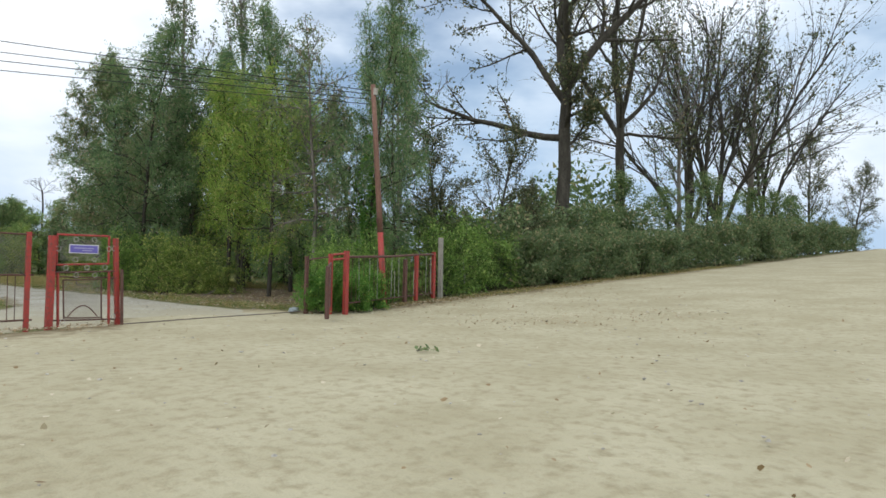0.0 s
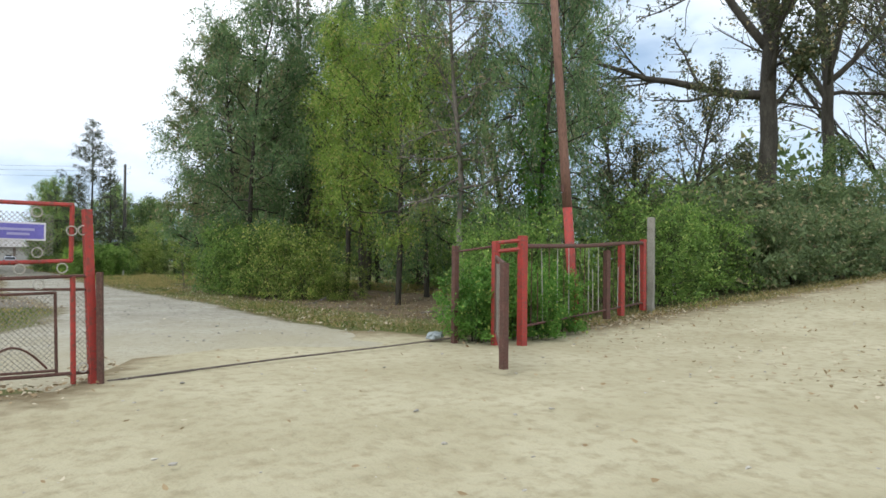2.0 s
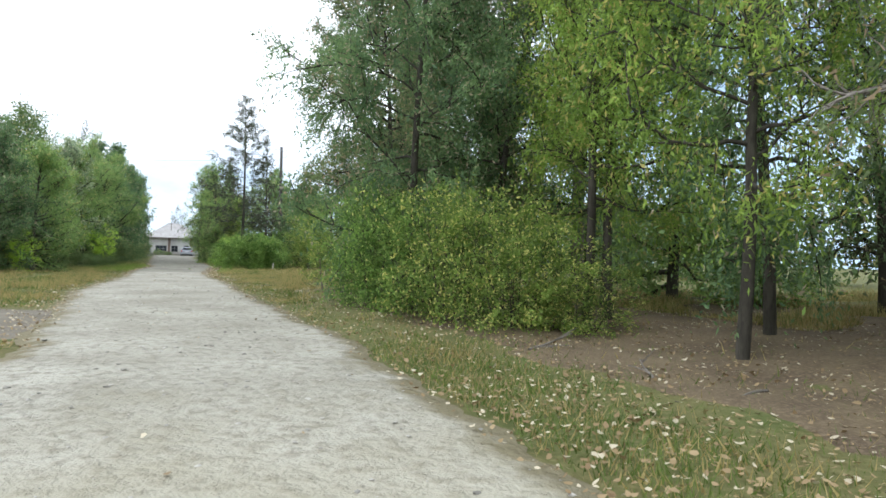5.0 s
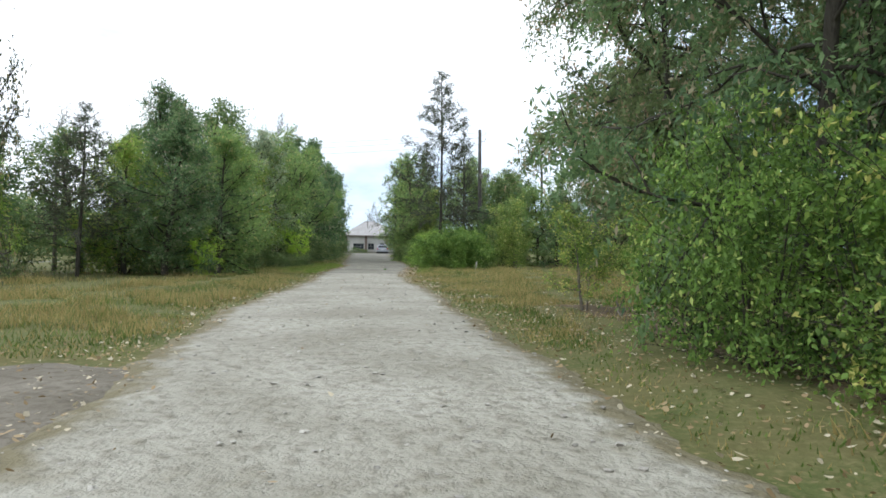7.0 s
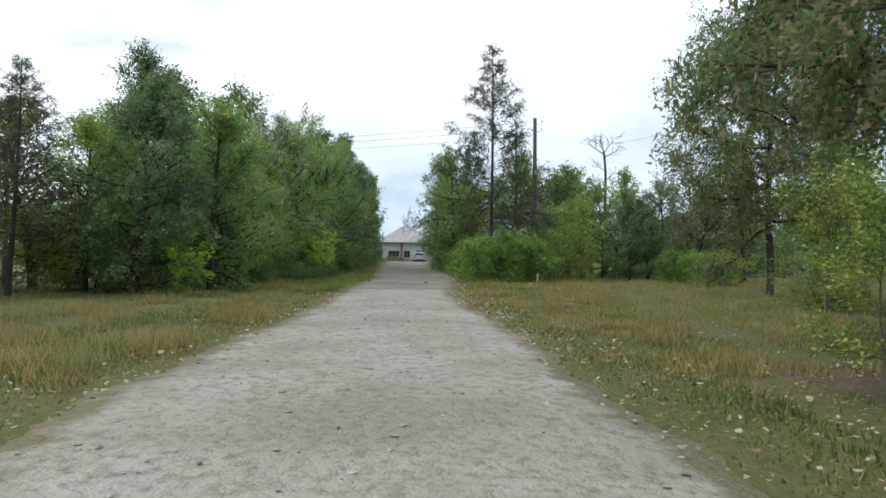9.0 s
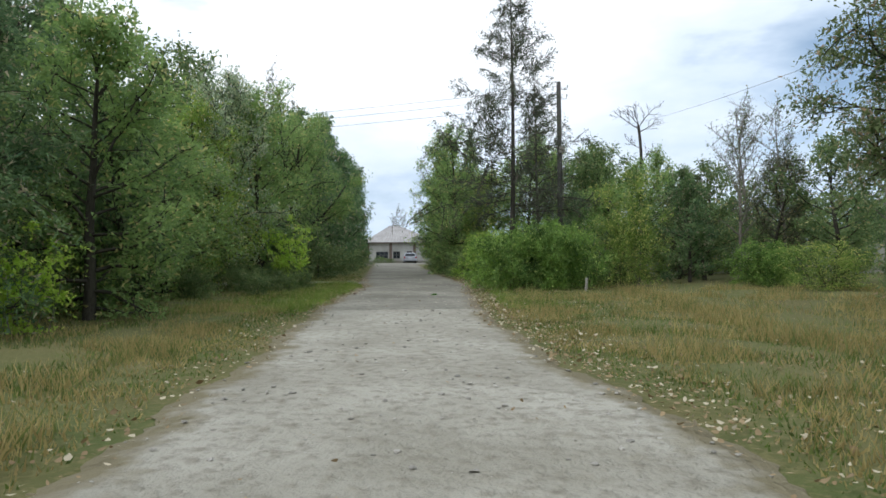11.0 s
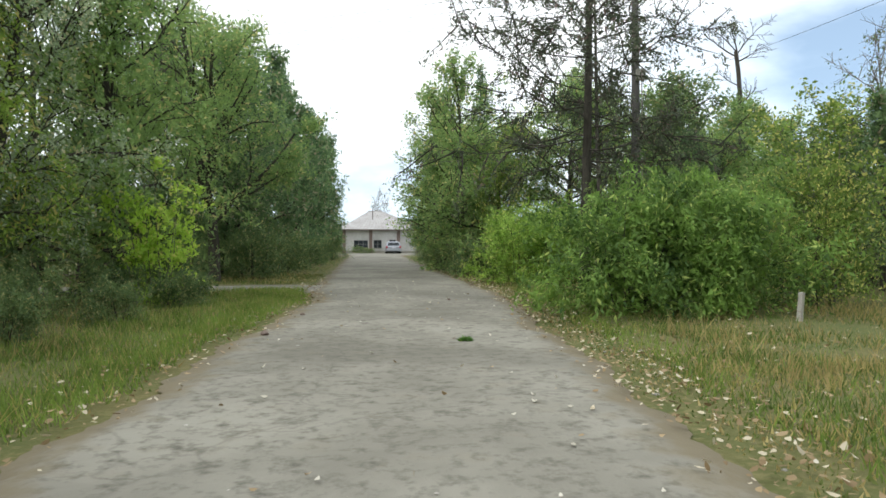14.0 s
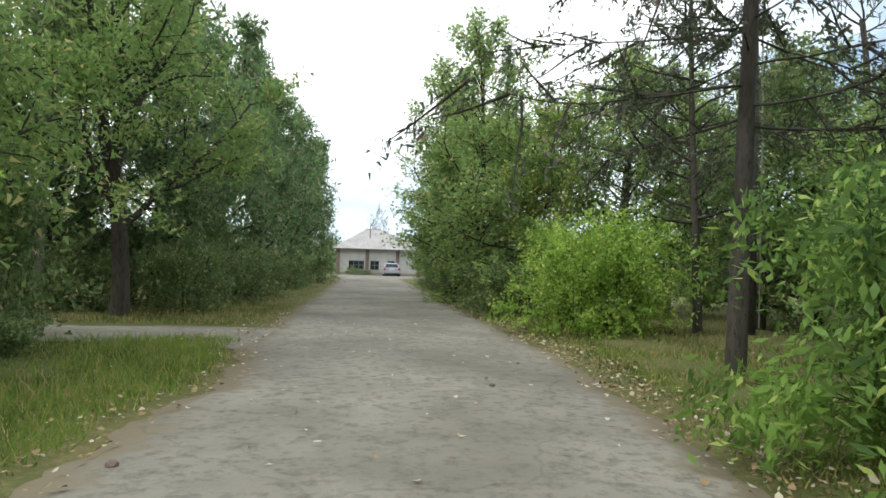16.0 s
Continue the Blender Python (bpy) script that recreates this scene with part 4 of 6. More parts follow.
# hedge along the sandy road, and taller growth behind it
rng = np.random.RandomState(5)
for i, x in enumerate((9.8, 11.8, 14.0, 16.4, 19.0, 21.8, 25, 28.5, 32.5, 37, 42, 47.5, 54, 61, 69, 78, 88, 99)):
    y = 15.7 + 0.03 * (x - 8) + rng.uniform(-0.2, 0.7)
    put("shrub_green" if i < 3 else "hedge", x, y, rng.uniform(0, 360), (1.1, 1.2, 1.05)[i] if i < 3 else min(0.62 + 0.011 * x, 1.3), rng.uniform(0.85, 1.1), group="roadside hedge")
for kind, x, y, s, tall in (
    ("dull_open", 11.8, 17.6, 0.6, 0.85), ("hedge", 14.9, 18.0, 1.3, 0.9), ("dull_open", 19.5, 19.0, 0.7, 0.8), ("hedge", 24, 19.5, 1.3, 1.0), ("broad", 28.5, 20.0, 0.75, 0.7), ("hedge", 34, 20.5, 1.5, 1.0),
    ("broad", 44.2, 20.8, 0.9, 0.85), ("broad", 51.3, 20.6, 1.0, 0.95), ("broad", 60.3, 19.9, 0.95, 0.9), ("broad", 69.5, 19.3, 1.0, 0.85), ("broad", 39, 23, 1.0, 0.9), ("broad", 80, 20.5, 1.1, 0.8),
):
    put(far_kind(kind, x, y), x, y, 57 * x, s, tall, group="roadside hedge")
put("hedge", 88, 3.2, 20, 1.5, 1.0, "dark shrub across the sandy road")
put("plane", 30.6, 23.0, 0, 1.0, 1.0)
put("forked_plane", 45.1, 26.0, 0, 1.05, 1.0)
for kind, x, y, t, s, tall in (
    ("twiggy", 60, 26.0, 0, 1.15, 1.05), ("twiggy", 66.3, 24.6, 130, 1.25, 1.1), ("poplar", 71, 23.2, 220, 1.7, 0.95), ("twiggy", 74.5, 22.6, 250, 1.0, 1.1), ("dull_open", 93, 21.8, 90, 1.6, 1.2), ("bare", 56, 25, 140, 2.2, 1.0),
):
    put(kind, x, y, t, s, tall, group="bare trees by the road")
put("dull_open", 138, 24.5, 0, 1.9, 1.05, "lone round tree far down the road")
# meadow and right row
# from 52 m to 72 m along the drive
for kind, x, y, turn, size, tall in (
    ("old_evergreen", 12.2, 52.6, 200, 0.95, 1.0), ("broad_open", 21.0, 62.0, 250, 0.9, 0.9), ("thin_tree", 8.9, 64.5, 10, 0.95, 0.95), ("broad_far", 18.2, 65.5, 280, 0.9, 0.85),
    ("thuja", 7.3, 67.4, 80, 0.5, 0.9), ("thuja", 12.5, 67.6, 40, 0.55, 1.05), ("spruce", 4.25, 67.0, 0, 1.0, 1.0), ("bare", 24.0, 70.0, 30, 1.1, 0.9),
    ("broad", 9.8, 71.2, 110, 0.8, 0.72), ("broad_far", 14.9, 71.0, 310, 0.75, 0.75), ("broad_far", 11.6, 75.4, 40, 0.95, 0.95), ("thuja_far", 16.2, 76.4, 10, 0.85, 0.8), ("broad_far", 18.4, 77.2, 80, 0.95, 0.85), ("broad_far", 9.4, 74.6, 130, 0.8, 1.0),
):
    put(far_kind(kind, x, y), x, y, turn, size, tall, group=G_R)
# from 72 m to 82 m along the drive
for kind, x, y, turn, size, tall in (
    ("broad", 18.8, 72.0, 150, 0.75, 0.7), ("spruce_thin", 6.9, 73.0, 50, 1.0, 1.0), ("broad", 12.8, 73.5, 210, 0.9, 0.82), ("bare", 20.0, 76.0, 80, 0.95, 1.0),
    ("thin_tree", 4.3, 76.8, 300, 1.0, 1.2), ("broad_open", 9.5, 78.0, 60, 0.9, 0.9), ("broad", 4.2, 78.2, 70, 0.95, 0.78), ("broad", 11.2, 78.5, 10, 0.95, 0.95),
    ("dead_top", 14.0, 76.6, 0, 1.0, 1.0), ("bare", 15.2, 68.2, 0, 0.72, 1.0), ("bare", 18.7, 70.2, 120, 0.8, 1.0), ("dull_open", 17.0, 68.6, 30, 0.8, 0.8), ("dull_open", 20.6, 72.4, 210, 0.85, 0.85), ("dull_open", 13.4, 70.6, 100, 0.7, 0.8), ("broad", 7.6, 79.4, 20, 1.0, 0.95), ("broad_open", 3.2, 80.0, 140, 1.1, 0.9), ("broad_open", 8.6, 82.0, 190, 1.0, 1.0),
):
    put(far_kind(kind, x, y), x, y, turn, size, tall, group=G_R)
# from 82 m to 115 m along the drive
for kind, x, y, turn, size, tall in (
    ("broad_open", 17.5, 82.0, 10, 1.0, 0.9), ("young_conifer", 4.6, 83.0, 90, 1.0, 1.15), ("broad", 3.6, 83.2, 200, 1.1, 0.8), ("broad", 13.0, 84.0, 60, 1.0, 0.9),
    ("young_conifer", 2.9, 85.0, 0, 1.0, 1.05), ("broad_open", 3.1, 86.4, 130, 1.2, 0.85), ("broad", 3.9, 91.0, 200, 1.1, 0.85), ("broad", 5.0, 99.0, 20, 1.1, 0.95),
    ("broad", 5.4, 107.0, 110, 1.1, 0.9), ("broad", 6.4, 115.0, 290, 1.1, 0.9),
):
    put(far_kind(kind, x, y), x, y, turn, size, tall, group=G_R)
for kind, x, y, turn, size, tall in (
    ("shrub", 3.8, 62.7, 0, 1.12, 0.88), ("shrub", 4.7, 63.3, 250, 0.95, 1.22), ("shrub", 5.6, 63.6, 80, 1.2, 0.95), ("shrub_pale", 8.2, 64.4, 10, 0.95, 1.25), ("shrub_bright", 3.9, 72.4, 160, 1.0, 1.0), ("shrub_bright", 5.0, 73.0, 40, 1.1, 1.05), ("shrub_low", 3.4, 76.4, 40, 0.9, 1.0),
    ("shrub_low", 3.5, 80.5, 200, 1.0, 1.2), ("shrub_low", 3.5, 84.0, 20, 1.0, 1.2), ("shrub_low", 3.5, 90.0, 70, 1.0, 1.1),
    ("shrub_low", 3.6, 97.0, 110, 1.0, 1.1), ("shrub_pale", 14.5, 61, 20, 0.9, 0.8), ("shrub_low", 9.4, 69.4, 120, 0.8, 0.9), ("shrub", 14.2, 64.6, 210, 1.1, 0.75),
):
    put(kind, x, y, turn, size, tall, group="shrubs right of the drive")
# left row
# from 36 m to 55 m along the drive
for kind, x, y, turn, size, tall in (
    ("broad", -19.5, 36.0, 10, 0.8, 0.6), ("dull_open", -10.5, 40.6, 0, 0.55, 2.3), ("thuja", -25.0, 38.0, 90, 0.9, 0.7), ("bare", -18.0, 44.5, 20, 0.75, 0.8), ("thuja_light", -13.6, 45.6, 60, 0.7, 0.8),
    ("broad", -22.0, 47.0, 90, 0.9, 0.8), ("spruce", -11.2, 48.4, 100, 0.6, 0.82), ("thuja", -15.5, 49.0, 150, 0.85, 0.75), ("thuja", -8.6, 50.0, 0, 0.82, 0.88),
    ("broad", -12.5, 52.0, 10, 0.95, 0.75), ("broad", -17.5, 52.0, 70, 0.95, 0.65), ("broad", -7.2, 52.9, 40, 0.82, 0.9), ("bare", -14.2, 53.4, 60, 0.75, 0.85),
    ("thuja", -9.5, 54.6, 200, 0.9, 1.04), ("thuja_light", -10.6, 51.4, 30, 0.8, 0.85), ("thuja", -7.4, 55.6, 220, 0.66, 0.9),
):
    put(far_kind(kind, x, y), x, y, turn, size, tall, group=G_L)
# from 56 m to 76 m along the drive
for kind, x, y, turn, size, tall in (
    ("thuja", -19.0, 56.0, 220, 0.95, 0.75), ("broad", -8.0, 57.6, 120, 0.8, 0.78), ("thuja", -10.6, 58.2, 130, 1.0, 0.95), ("broad", -8.3, 60.8, 10, 0.85, 0.72),
    ("broad", -13.0, 62.0, 20, 1.0, 0.9), ("thuja_light", -7.9, 63.4, 70, 0.8, 1.05), ("thuja", -10.2, 63.8, 20, 0.85, 0.85), ("broad", -11.5, 66.5, 250, 1.1, 1.05),
    ("broad_near", -7.9, 64.9, 230, 0.95, 1.05), ("bare", -7.8, 74.6, 30, 1.0, 1.0), ("broad", -6.5, 67.6, 300, 0.9, 1.08), ("broad", -11.3, 74.2, 120, 1.15, 1.22),
    ("broad", -11.0, 76.5, 310, 1.0, 1.0),
):
    put(far_kind(kind, x, y), x, y, turn, size, tall, group=G_L)
# from 77 m to 114 m along the drive
for kind, x, y, turn, size, tall in (
    ("thuja", -8.8, 77.2, 10, 1.0, 1.05), ("big_broad", -5.95, 74.4, 0, 1.0, 1.0), ("thuja", -6.6, 78.8, 90, 0.95, 1.1), ("broad", -12.5, 82.0, 220, 1.1, 1.1), ("thuja", -6.2, 82.4, 0, 1.0, 1.2),
    ("spruce_thin", -7.0, 85.0, 140, 1.0, 1.05), ("thuja", -6.4, 86.5, 210, 1.05, 1.2), ("thuja", -5.6, 91.0, 60, 1.05, 1.2), ("thuja", -5.3, 96.0, 20, 1.05, 1.18),
    ("thuja", -5.1, 101.5, 100, 1.05, 1.14), ("young_conifer", -4.4, 106.0, 10, 1.1, 1.0), ("thuja", -5.1, 108.5, 190, 1.1, 1.05), ("broad", -7.5, 114.0, 20, 1.0, 1.0),
):
    put(far_kind(kind, x, y), x, y, turn, size, tall, group=G_L)
# from 46 m to 68 m along the drive
for kind, x, y, turn, size, tall in (
    ("shrub_low", -16.5, 46.0, 200, 1.2, 1.2), ("shrub_low", -13.0, 47.0, 130, 1.2, 1.2), ("sapling", -7.2, 50.4, 60, 0.75, 0.9), ("shrub_low", -9.0, 51.5, 210, 1.1, 1.2),
    ("shrub_low", -11.0, 52.0, 30, 1.2, 1.2), ("shrub_low", -8.4, 55.0, 330, 1.0, 1.2), ("shrub_low", -9.6, 58.0, 80, 1.2, 1.2),
    ("shrub_low", -8.6, 64.5, 230, 1.2, 1.2), ("sapling", -5.0, 65.6, 0, 0.95, 1.1), ("shrub_low", -5.0, 67.2, 20, 0.6, 0.7), ("shrub_low", -5.5, 68.5, 140, 0.9, 1.5), ("shrub_low", -6.6, 68.8, 260, 1.0, 1.6),
):
    put(kind, x, y, turn, size, tall, group="shrubs left of the drive")
# from 69 m to 103 m along the drive
for kind, x, y, turn, size, tall in (
    ("shrub_low", -4.4, 93.0, 20, 1.0, 1.2), ("shrub_low", -4.2, 97.5, 130, 1.0, 1.1), ("shrub_low", -4.1, 102.5, 250, 1.1, 1.1),
    ("shrub_low", -9.4, 66.2, 300, 1.2, 1.2), ("shrub_low", -8.4, 75.2, 10, 0.9, 0.8), ("shrub_low", -6.9, 75.6, 110, 0.9, 1.0), ("shrub_low", -5.0, 76.2, 200, 1.0, 1.1), ("shrub_low", -7.0, 78.4, 30, 1.2, 1.25),
    ("shrub_low", -14.2, 78.6, 260, 1.5, 1.3), ("shrub_low", -9.4, 79.2, 130, 1.3, 1.3), ("shrub_low", -11.6, 80.0, 60, 1.4, 1.3), ("shrub_low", -4.8, 80.5, 300, 1.0, 1.0),
    ("shrub_low", -6.2, 82.5, 210, 1.2, 1.3), ("shrub_low", -4.6, 85.0, 30, 1.0, 1.0), ("shrub_low", -4.4, 90.0, 80, 1.0, 1.0),
):
    put(kind, x, y, turn, size, tall, group="shrubs left of the drive")
# rank weeds in the grass by the sapling
for x, y, turn, size in ((-5.3, 60.4, 10, 0.42), (-4.7, 62.6, 70, 0.38), (-6.0, 62.8, 130, 0.5), (-6.9, 59.4, 200, 0.5), (-4.6, 65.0, 250, 0.42), (-5.9, 65.2, 320, 0.55)):
    put("shrub_low", x, y, turn, size, 1.1, "low green weeds in the verge grass", "shrubs left of the drive")
# beyond the house
for x, y, t, s in ((0.4, 152, 0, 0.85), (2.0, 160, 90, 0.75), (-12, 146, 30, 1.2), (12, 148, 60, 1.2)):
    put("bare", x, y, t, s, 1.0, group="trees behind the house")
rng = np.random.RandomState(9)
for i in range(13):
    put("broad_far" if i % 3 else "thuja_far", 22 + rng.uniform(0, 12) + 0.5 * i, 45 + 6.0 * i + rng.uniform(-2, 2), rng.uniform(0, 360), rng.uniform(0.8, 1.0), rng.uniform(0.7, 0.9), group="trees behind the meadow")


def far_wood():
    """A belt of woodland closing the view all round, too far off to count."""
    rng, parts = np.random.RandomState(31), []
    lumps = []
    for i in range(34):
        lumps.append((34 + rng.uniform(0, 22), 26 + 4 * i + rng.uniform(-2, 2), rng.uniform(2.5, 4.5), rng.uniform(5, 9)))
        lumps.append((-32 - rng.uniform(0, 18), 14 + 4.4 * i + rng.uniform(-2, 2), rng.uniform(2.5, 4.5), rng.uniform(5, 9)))
    for i in range(26):
        lumps.append((-52 + 4.4 * i, 172 + rng.uniform(0, 14), rng.uniform(3, 5), rng.uniform(4, 7)))
    for i in range(16):
        lumps.append((-60 + 9 * i, -42 - rng.uniform(0, 12), rng.uniform(3, 5), rng.uniform(6, 10)))
    for x, y, r, h in lumps:
        n = 1500
        d = unit(rng.normal(size=(n, 3))) * (rng.uniform(0.35, 1.0, (n, 1)) ** 0.5) * (1 + 0.25 * np.sin(rng.uniform(0, 6, (n, 1)) * 3))
        c = d * np.array([r, r, h * 0.55]) + np.array([x, y, hz(x, y) + h * 0.5])
        c[:, 2] = np.maximum(c[:, 2], hz(x, y) + 0.1)
        parts.append(leaf_corners(rng, c, np.zeros((n, 3)), 0.5, 0.3, 0.3, "three"))
    ob = new("woodland", quads_mesh("woodland", np.concatenate(parts), M_BROAD))
    return tagged(ob, "distant mixed green woodland round the grounds", "woodland", kind="stuff")


far_wood()

# ------------------------------------------------------------ gate and fence
def leaning(a, b, r):
    return Build().box((-r, -r, 0), (r, r, (Vector(b) - Vector(a)).length), Matrix.Translation(a) @ (Vector(b) - Vector(a)).to_track_quat("Z", "Y").to_matrix().to_4x4(), 0.006)


def chain_link(a, u, w, h, cell, r=0.0028):
    """A diamond wire netting on the plane from a along u (width w) and up (height h)."""
    b, a, u = Build(), Vector(a), Vector(u)
    n = int((w + h) / cell)
    for i in range(1, n):
        s = i * cell
        lo, hi = (s, 0) if s < w else (w, s - w), (0, s) if s < h else (s - h, h)
        b.tube([a + u * lo[0] + Vector((0, 0, lo[1])), a + u * hi[0] + Vector((0, 0, hi[1]))], r, 3, False)
        b.tube([a + u * (w - lo[0]) + Vector((0, 0, lo[1])), a + u * (w - hi[0]) + Vector((0, 0, hi[1]))], r, 3, False)
    return b


def main_gate():
    g = thing("metal_gate", (-3.63, 12.4, 0), "closed red metal gate with wire netting and rings", "gate")
    u = Vector((-0.985, -0.17, 0)).normalized()
    nrm = Vector((-u.y, u.x, 0))
    at = lambda s, z: u * (0.97 * s) + Vector((0, 0, 0.94 * z))
    face = -nrm if nrm.dot(Vector((0.3, -1, 0))) < 0 else nrm
    leaning(at(0, -0.05), at(0.11, 1.93), 0.042).object("post", M_RED, g, "red square steel post, leaning")
    leaning(at(-0.03, -0.05) + nrm * 0.11, at(0.0, 1.25) + nrm * 0.09, 0.03).object("stub_post", M_DARKRED, g, "brown rusty short post")
    leaning(at(1.42, -0.05), at(1.40, 1.92), 0.055).object("post", M_RED, g, "red square steel post")
    for s0, z0, s1, z1, r, m, name in (
        (0.24, 1.97, 1.32, 1.95, 0.022, M_RED, "rail"), (0.24, 1.37, 1.32, 1.33, 0.020, M_RED, "rail"), (0.25, 1.37, 0.25, 1.97, 0.024, M_RED, "stile"), (1.31, 1.33, 1.31, 1.95, 0.022, M_RED, "stile"),
        (0.06, 1.21, 1.40, 1.17, 0.018, M_DARKRED, "rail"), (0.04, 1.06, 1.40, 1.09, 0.014, M_DARKRED, "rail"), (0.02, 0.16, 1.40, 0.20, 0.018, M_DARKRED, "rail"),
        (0.20, 0.05, 0.23, 1.20, 0.028, M_RED, "stile"), (1.24, 0.06, 1.28, 1.17, 0.028, M_RED, "stile"),
        (0.36, 0.18, 0.39, 1.03, 0.016, M_DARKRED, "inner_stile"), (1.13, 0.22, 1.17, 1.02, 0.016, M_DARKRED, "inner_stile"), (0.38, 1.03, 1.16, 1.02, 0.014, M_DARKRED, "inner_rail"), (0.36, 0.21, 1.14, 0.24, 0.014, M_DARKRED, "inner_rail"),
    ):
        Build().tube([at(s0, z0), at((s0 + s1) / 2, (z0 + z1) / 2 - 0.004), at(s1, z1)], r, 6).object(name, m, g)
    chain_link(at(0.37, 0.22), u, 0.76, 0.75, 0.05).object("wire_netting", M_WIRE, g, "diamond steel wire netting")
    chain_link(at(0.05, 0.2), u, 0.14, 0.80, 0.05).object("wire_netting", M_WIRE, g)
    chain_link(at(0.42, 1.42), u, 0.80, 0.42, 0.045).object("wire_netting", M_WIRE, g)
    arc = [at(0.45 + 0.62 * i / 10, 0.24 + 0.24 * math.sin(math.pi * i / 10)) for i in range(11)]
    Build().tube(arc, 0.012, 5).object("arch_bar", M_DARKRED, g)
    for s, z in ((0.96, 1.86), (0.58, 1.87), (1.30, 1.66), (0.26, 1.69), (0.96, 1.44), (0.57, 1.45), (1.14, 1.27), (0.72, 1.28), (0.34, 1.29), (0.93, 1.12), (0.55, 1.12), (1.17, 0.17), (0.12, 0.22), (0.15, 1.70)):
        Build().ring(at(s, z) + face * 0.03, u, (0, 0, 1), 0.047, 0.007).object("ring", M_ROD, g, "worn white painted ring")
    sign = Build().box((-0.29, -0.008, -0.088), (0.29, 0.008, 0.088), None, 0.004)
    m = Matrix(((u.x, nrm.x, 0, 0), (u.y, nrm.y, 0, 0), (0, 0, 1, 0), (0, 0, 0, 1)))
    board = sign.object("sign_board", M_SIGNEDGE, g, "violet name board with pale border")
    place_ = Matrix.Translation(at(0.80, 1.665) + face * 0.045) @ m
    board.matrix_local = place_
    sgn = -1 if (m @ Vector((0, 1, 0))).dot(face) < 0 else 1
    Build().box((-0.272, sgn * 0.008 - 0.003, -0.071), (0.272, sgn * 0.008 + 0.003, 0.071)).object("sign_face", M_SIGN, board)
    for k, (a, b_, z) in enumerate(((-0.19, 0.20, 0.018), (-0.15, 0.04, -0.026))):
        Build().box((a, sgn * 0.012 - 0.002, z - 0.012), (b_, sgn * 0.012 + 0.002, z + 0.012)).object("faded_lettering", M_SIGNTEXT, board)
    return g


main_gate()


def wire_fence():
    g = thing("wire_fence", (-5.24, 12.12, 0), "red post fence with rusty wire netting", "fence")
    u = Vector((-0.98, -0.2, 0)).normalized()
    for k in range(4):
        leaning(u * (0.15 + 1.35 * k) + Vector((0, 0, -0.1)), u * (0.15 + 1.35 * k) + Vector((0, 0, 1.85)), 0.04).object("post", M_RED if k < 2 else M_DARKRED, g)
    for z in (0.22, 1.05, 1.8):
        Build().tube([u * 0.05 + Vector((0, 0, z)), u * 4.3 + Vector((0, 0, z + 0.02))], 0.018, 6).object("rail", M_DARKRED, g)
    for k in range(9):
        Build().tube([u * (0.35 + 0.13 * k) + Vector((0, 0, 0.2)), u * (0.36 + 0.13 * k) + Vector((0, 0, 1.05))], 0.008, 5).object("rod", M_DARKRED, g)
    chain_link(u * 0.2 + Vector((0, 0, 1.07)), u, 4.0, 0.72, 0.07).object("wire_netting", M_WIRE, g)


wire_fence()
tagged(Build().tube([(-3.5, 12.42, 0.035), (-1.4, 12.9, 0.05), (0.5, 13.3, 0.045), (2.1, 13.62, 0.06)], 0.012, 6).object("gate_rail", M_TRIM), "rusty iron rail lying across the gateway", "rail")


def side_gate():
    """The narrow leaf, swung open towards the road."""
    g = thing("side_gate", (2.15, 12.75, 0), "open brown steel gate leaf with wire netting", "gate")
    end = Vector((0.27 - 2.15, 10.46 - 12.75, 0))
    w = end.length
    u = end.normalized()
    at = lambda s, z: u * s + Vector((0, 0, z))
    leaning(at(w, 0.10), at(w, 1.32), 0.04).object("end_post", M_DARKRED, g, "thick rusty end post")
    for s0, z0, s1, z1, r in ((0, 1.42, w, 1.30, 0.03), (0.04, 0.24, w, 0.18, 0.02), (0.04, 0.2, 0.03, 1.42, 0.028), (w * 0.5, 0.2, w * 0.5, 1.38, 0.012)):
        Build().tube([at(s0, z0), at(s1, z1)], r, 6).object("frame_bar", M_DARKRED, g)
    chain_link(at(0.05, 0.26), u, w - 0.12, 1.05, 0.06).object("wire_netting", M_WIRE, g, "diamond wire netting")
    for k in range(6):
        Build().tube([at(w * (0.52 + 0.075 * k), 0.22), at(w * (0.52 + 0.075 * k), 1.34)], 0.007, 5).object("rod", M_ROD, g)


side_gate()


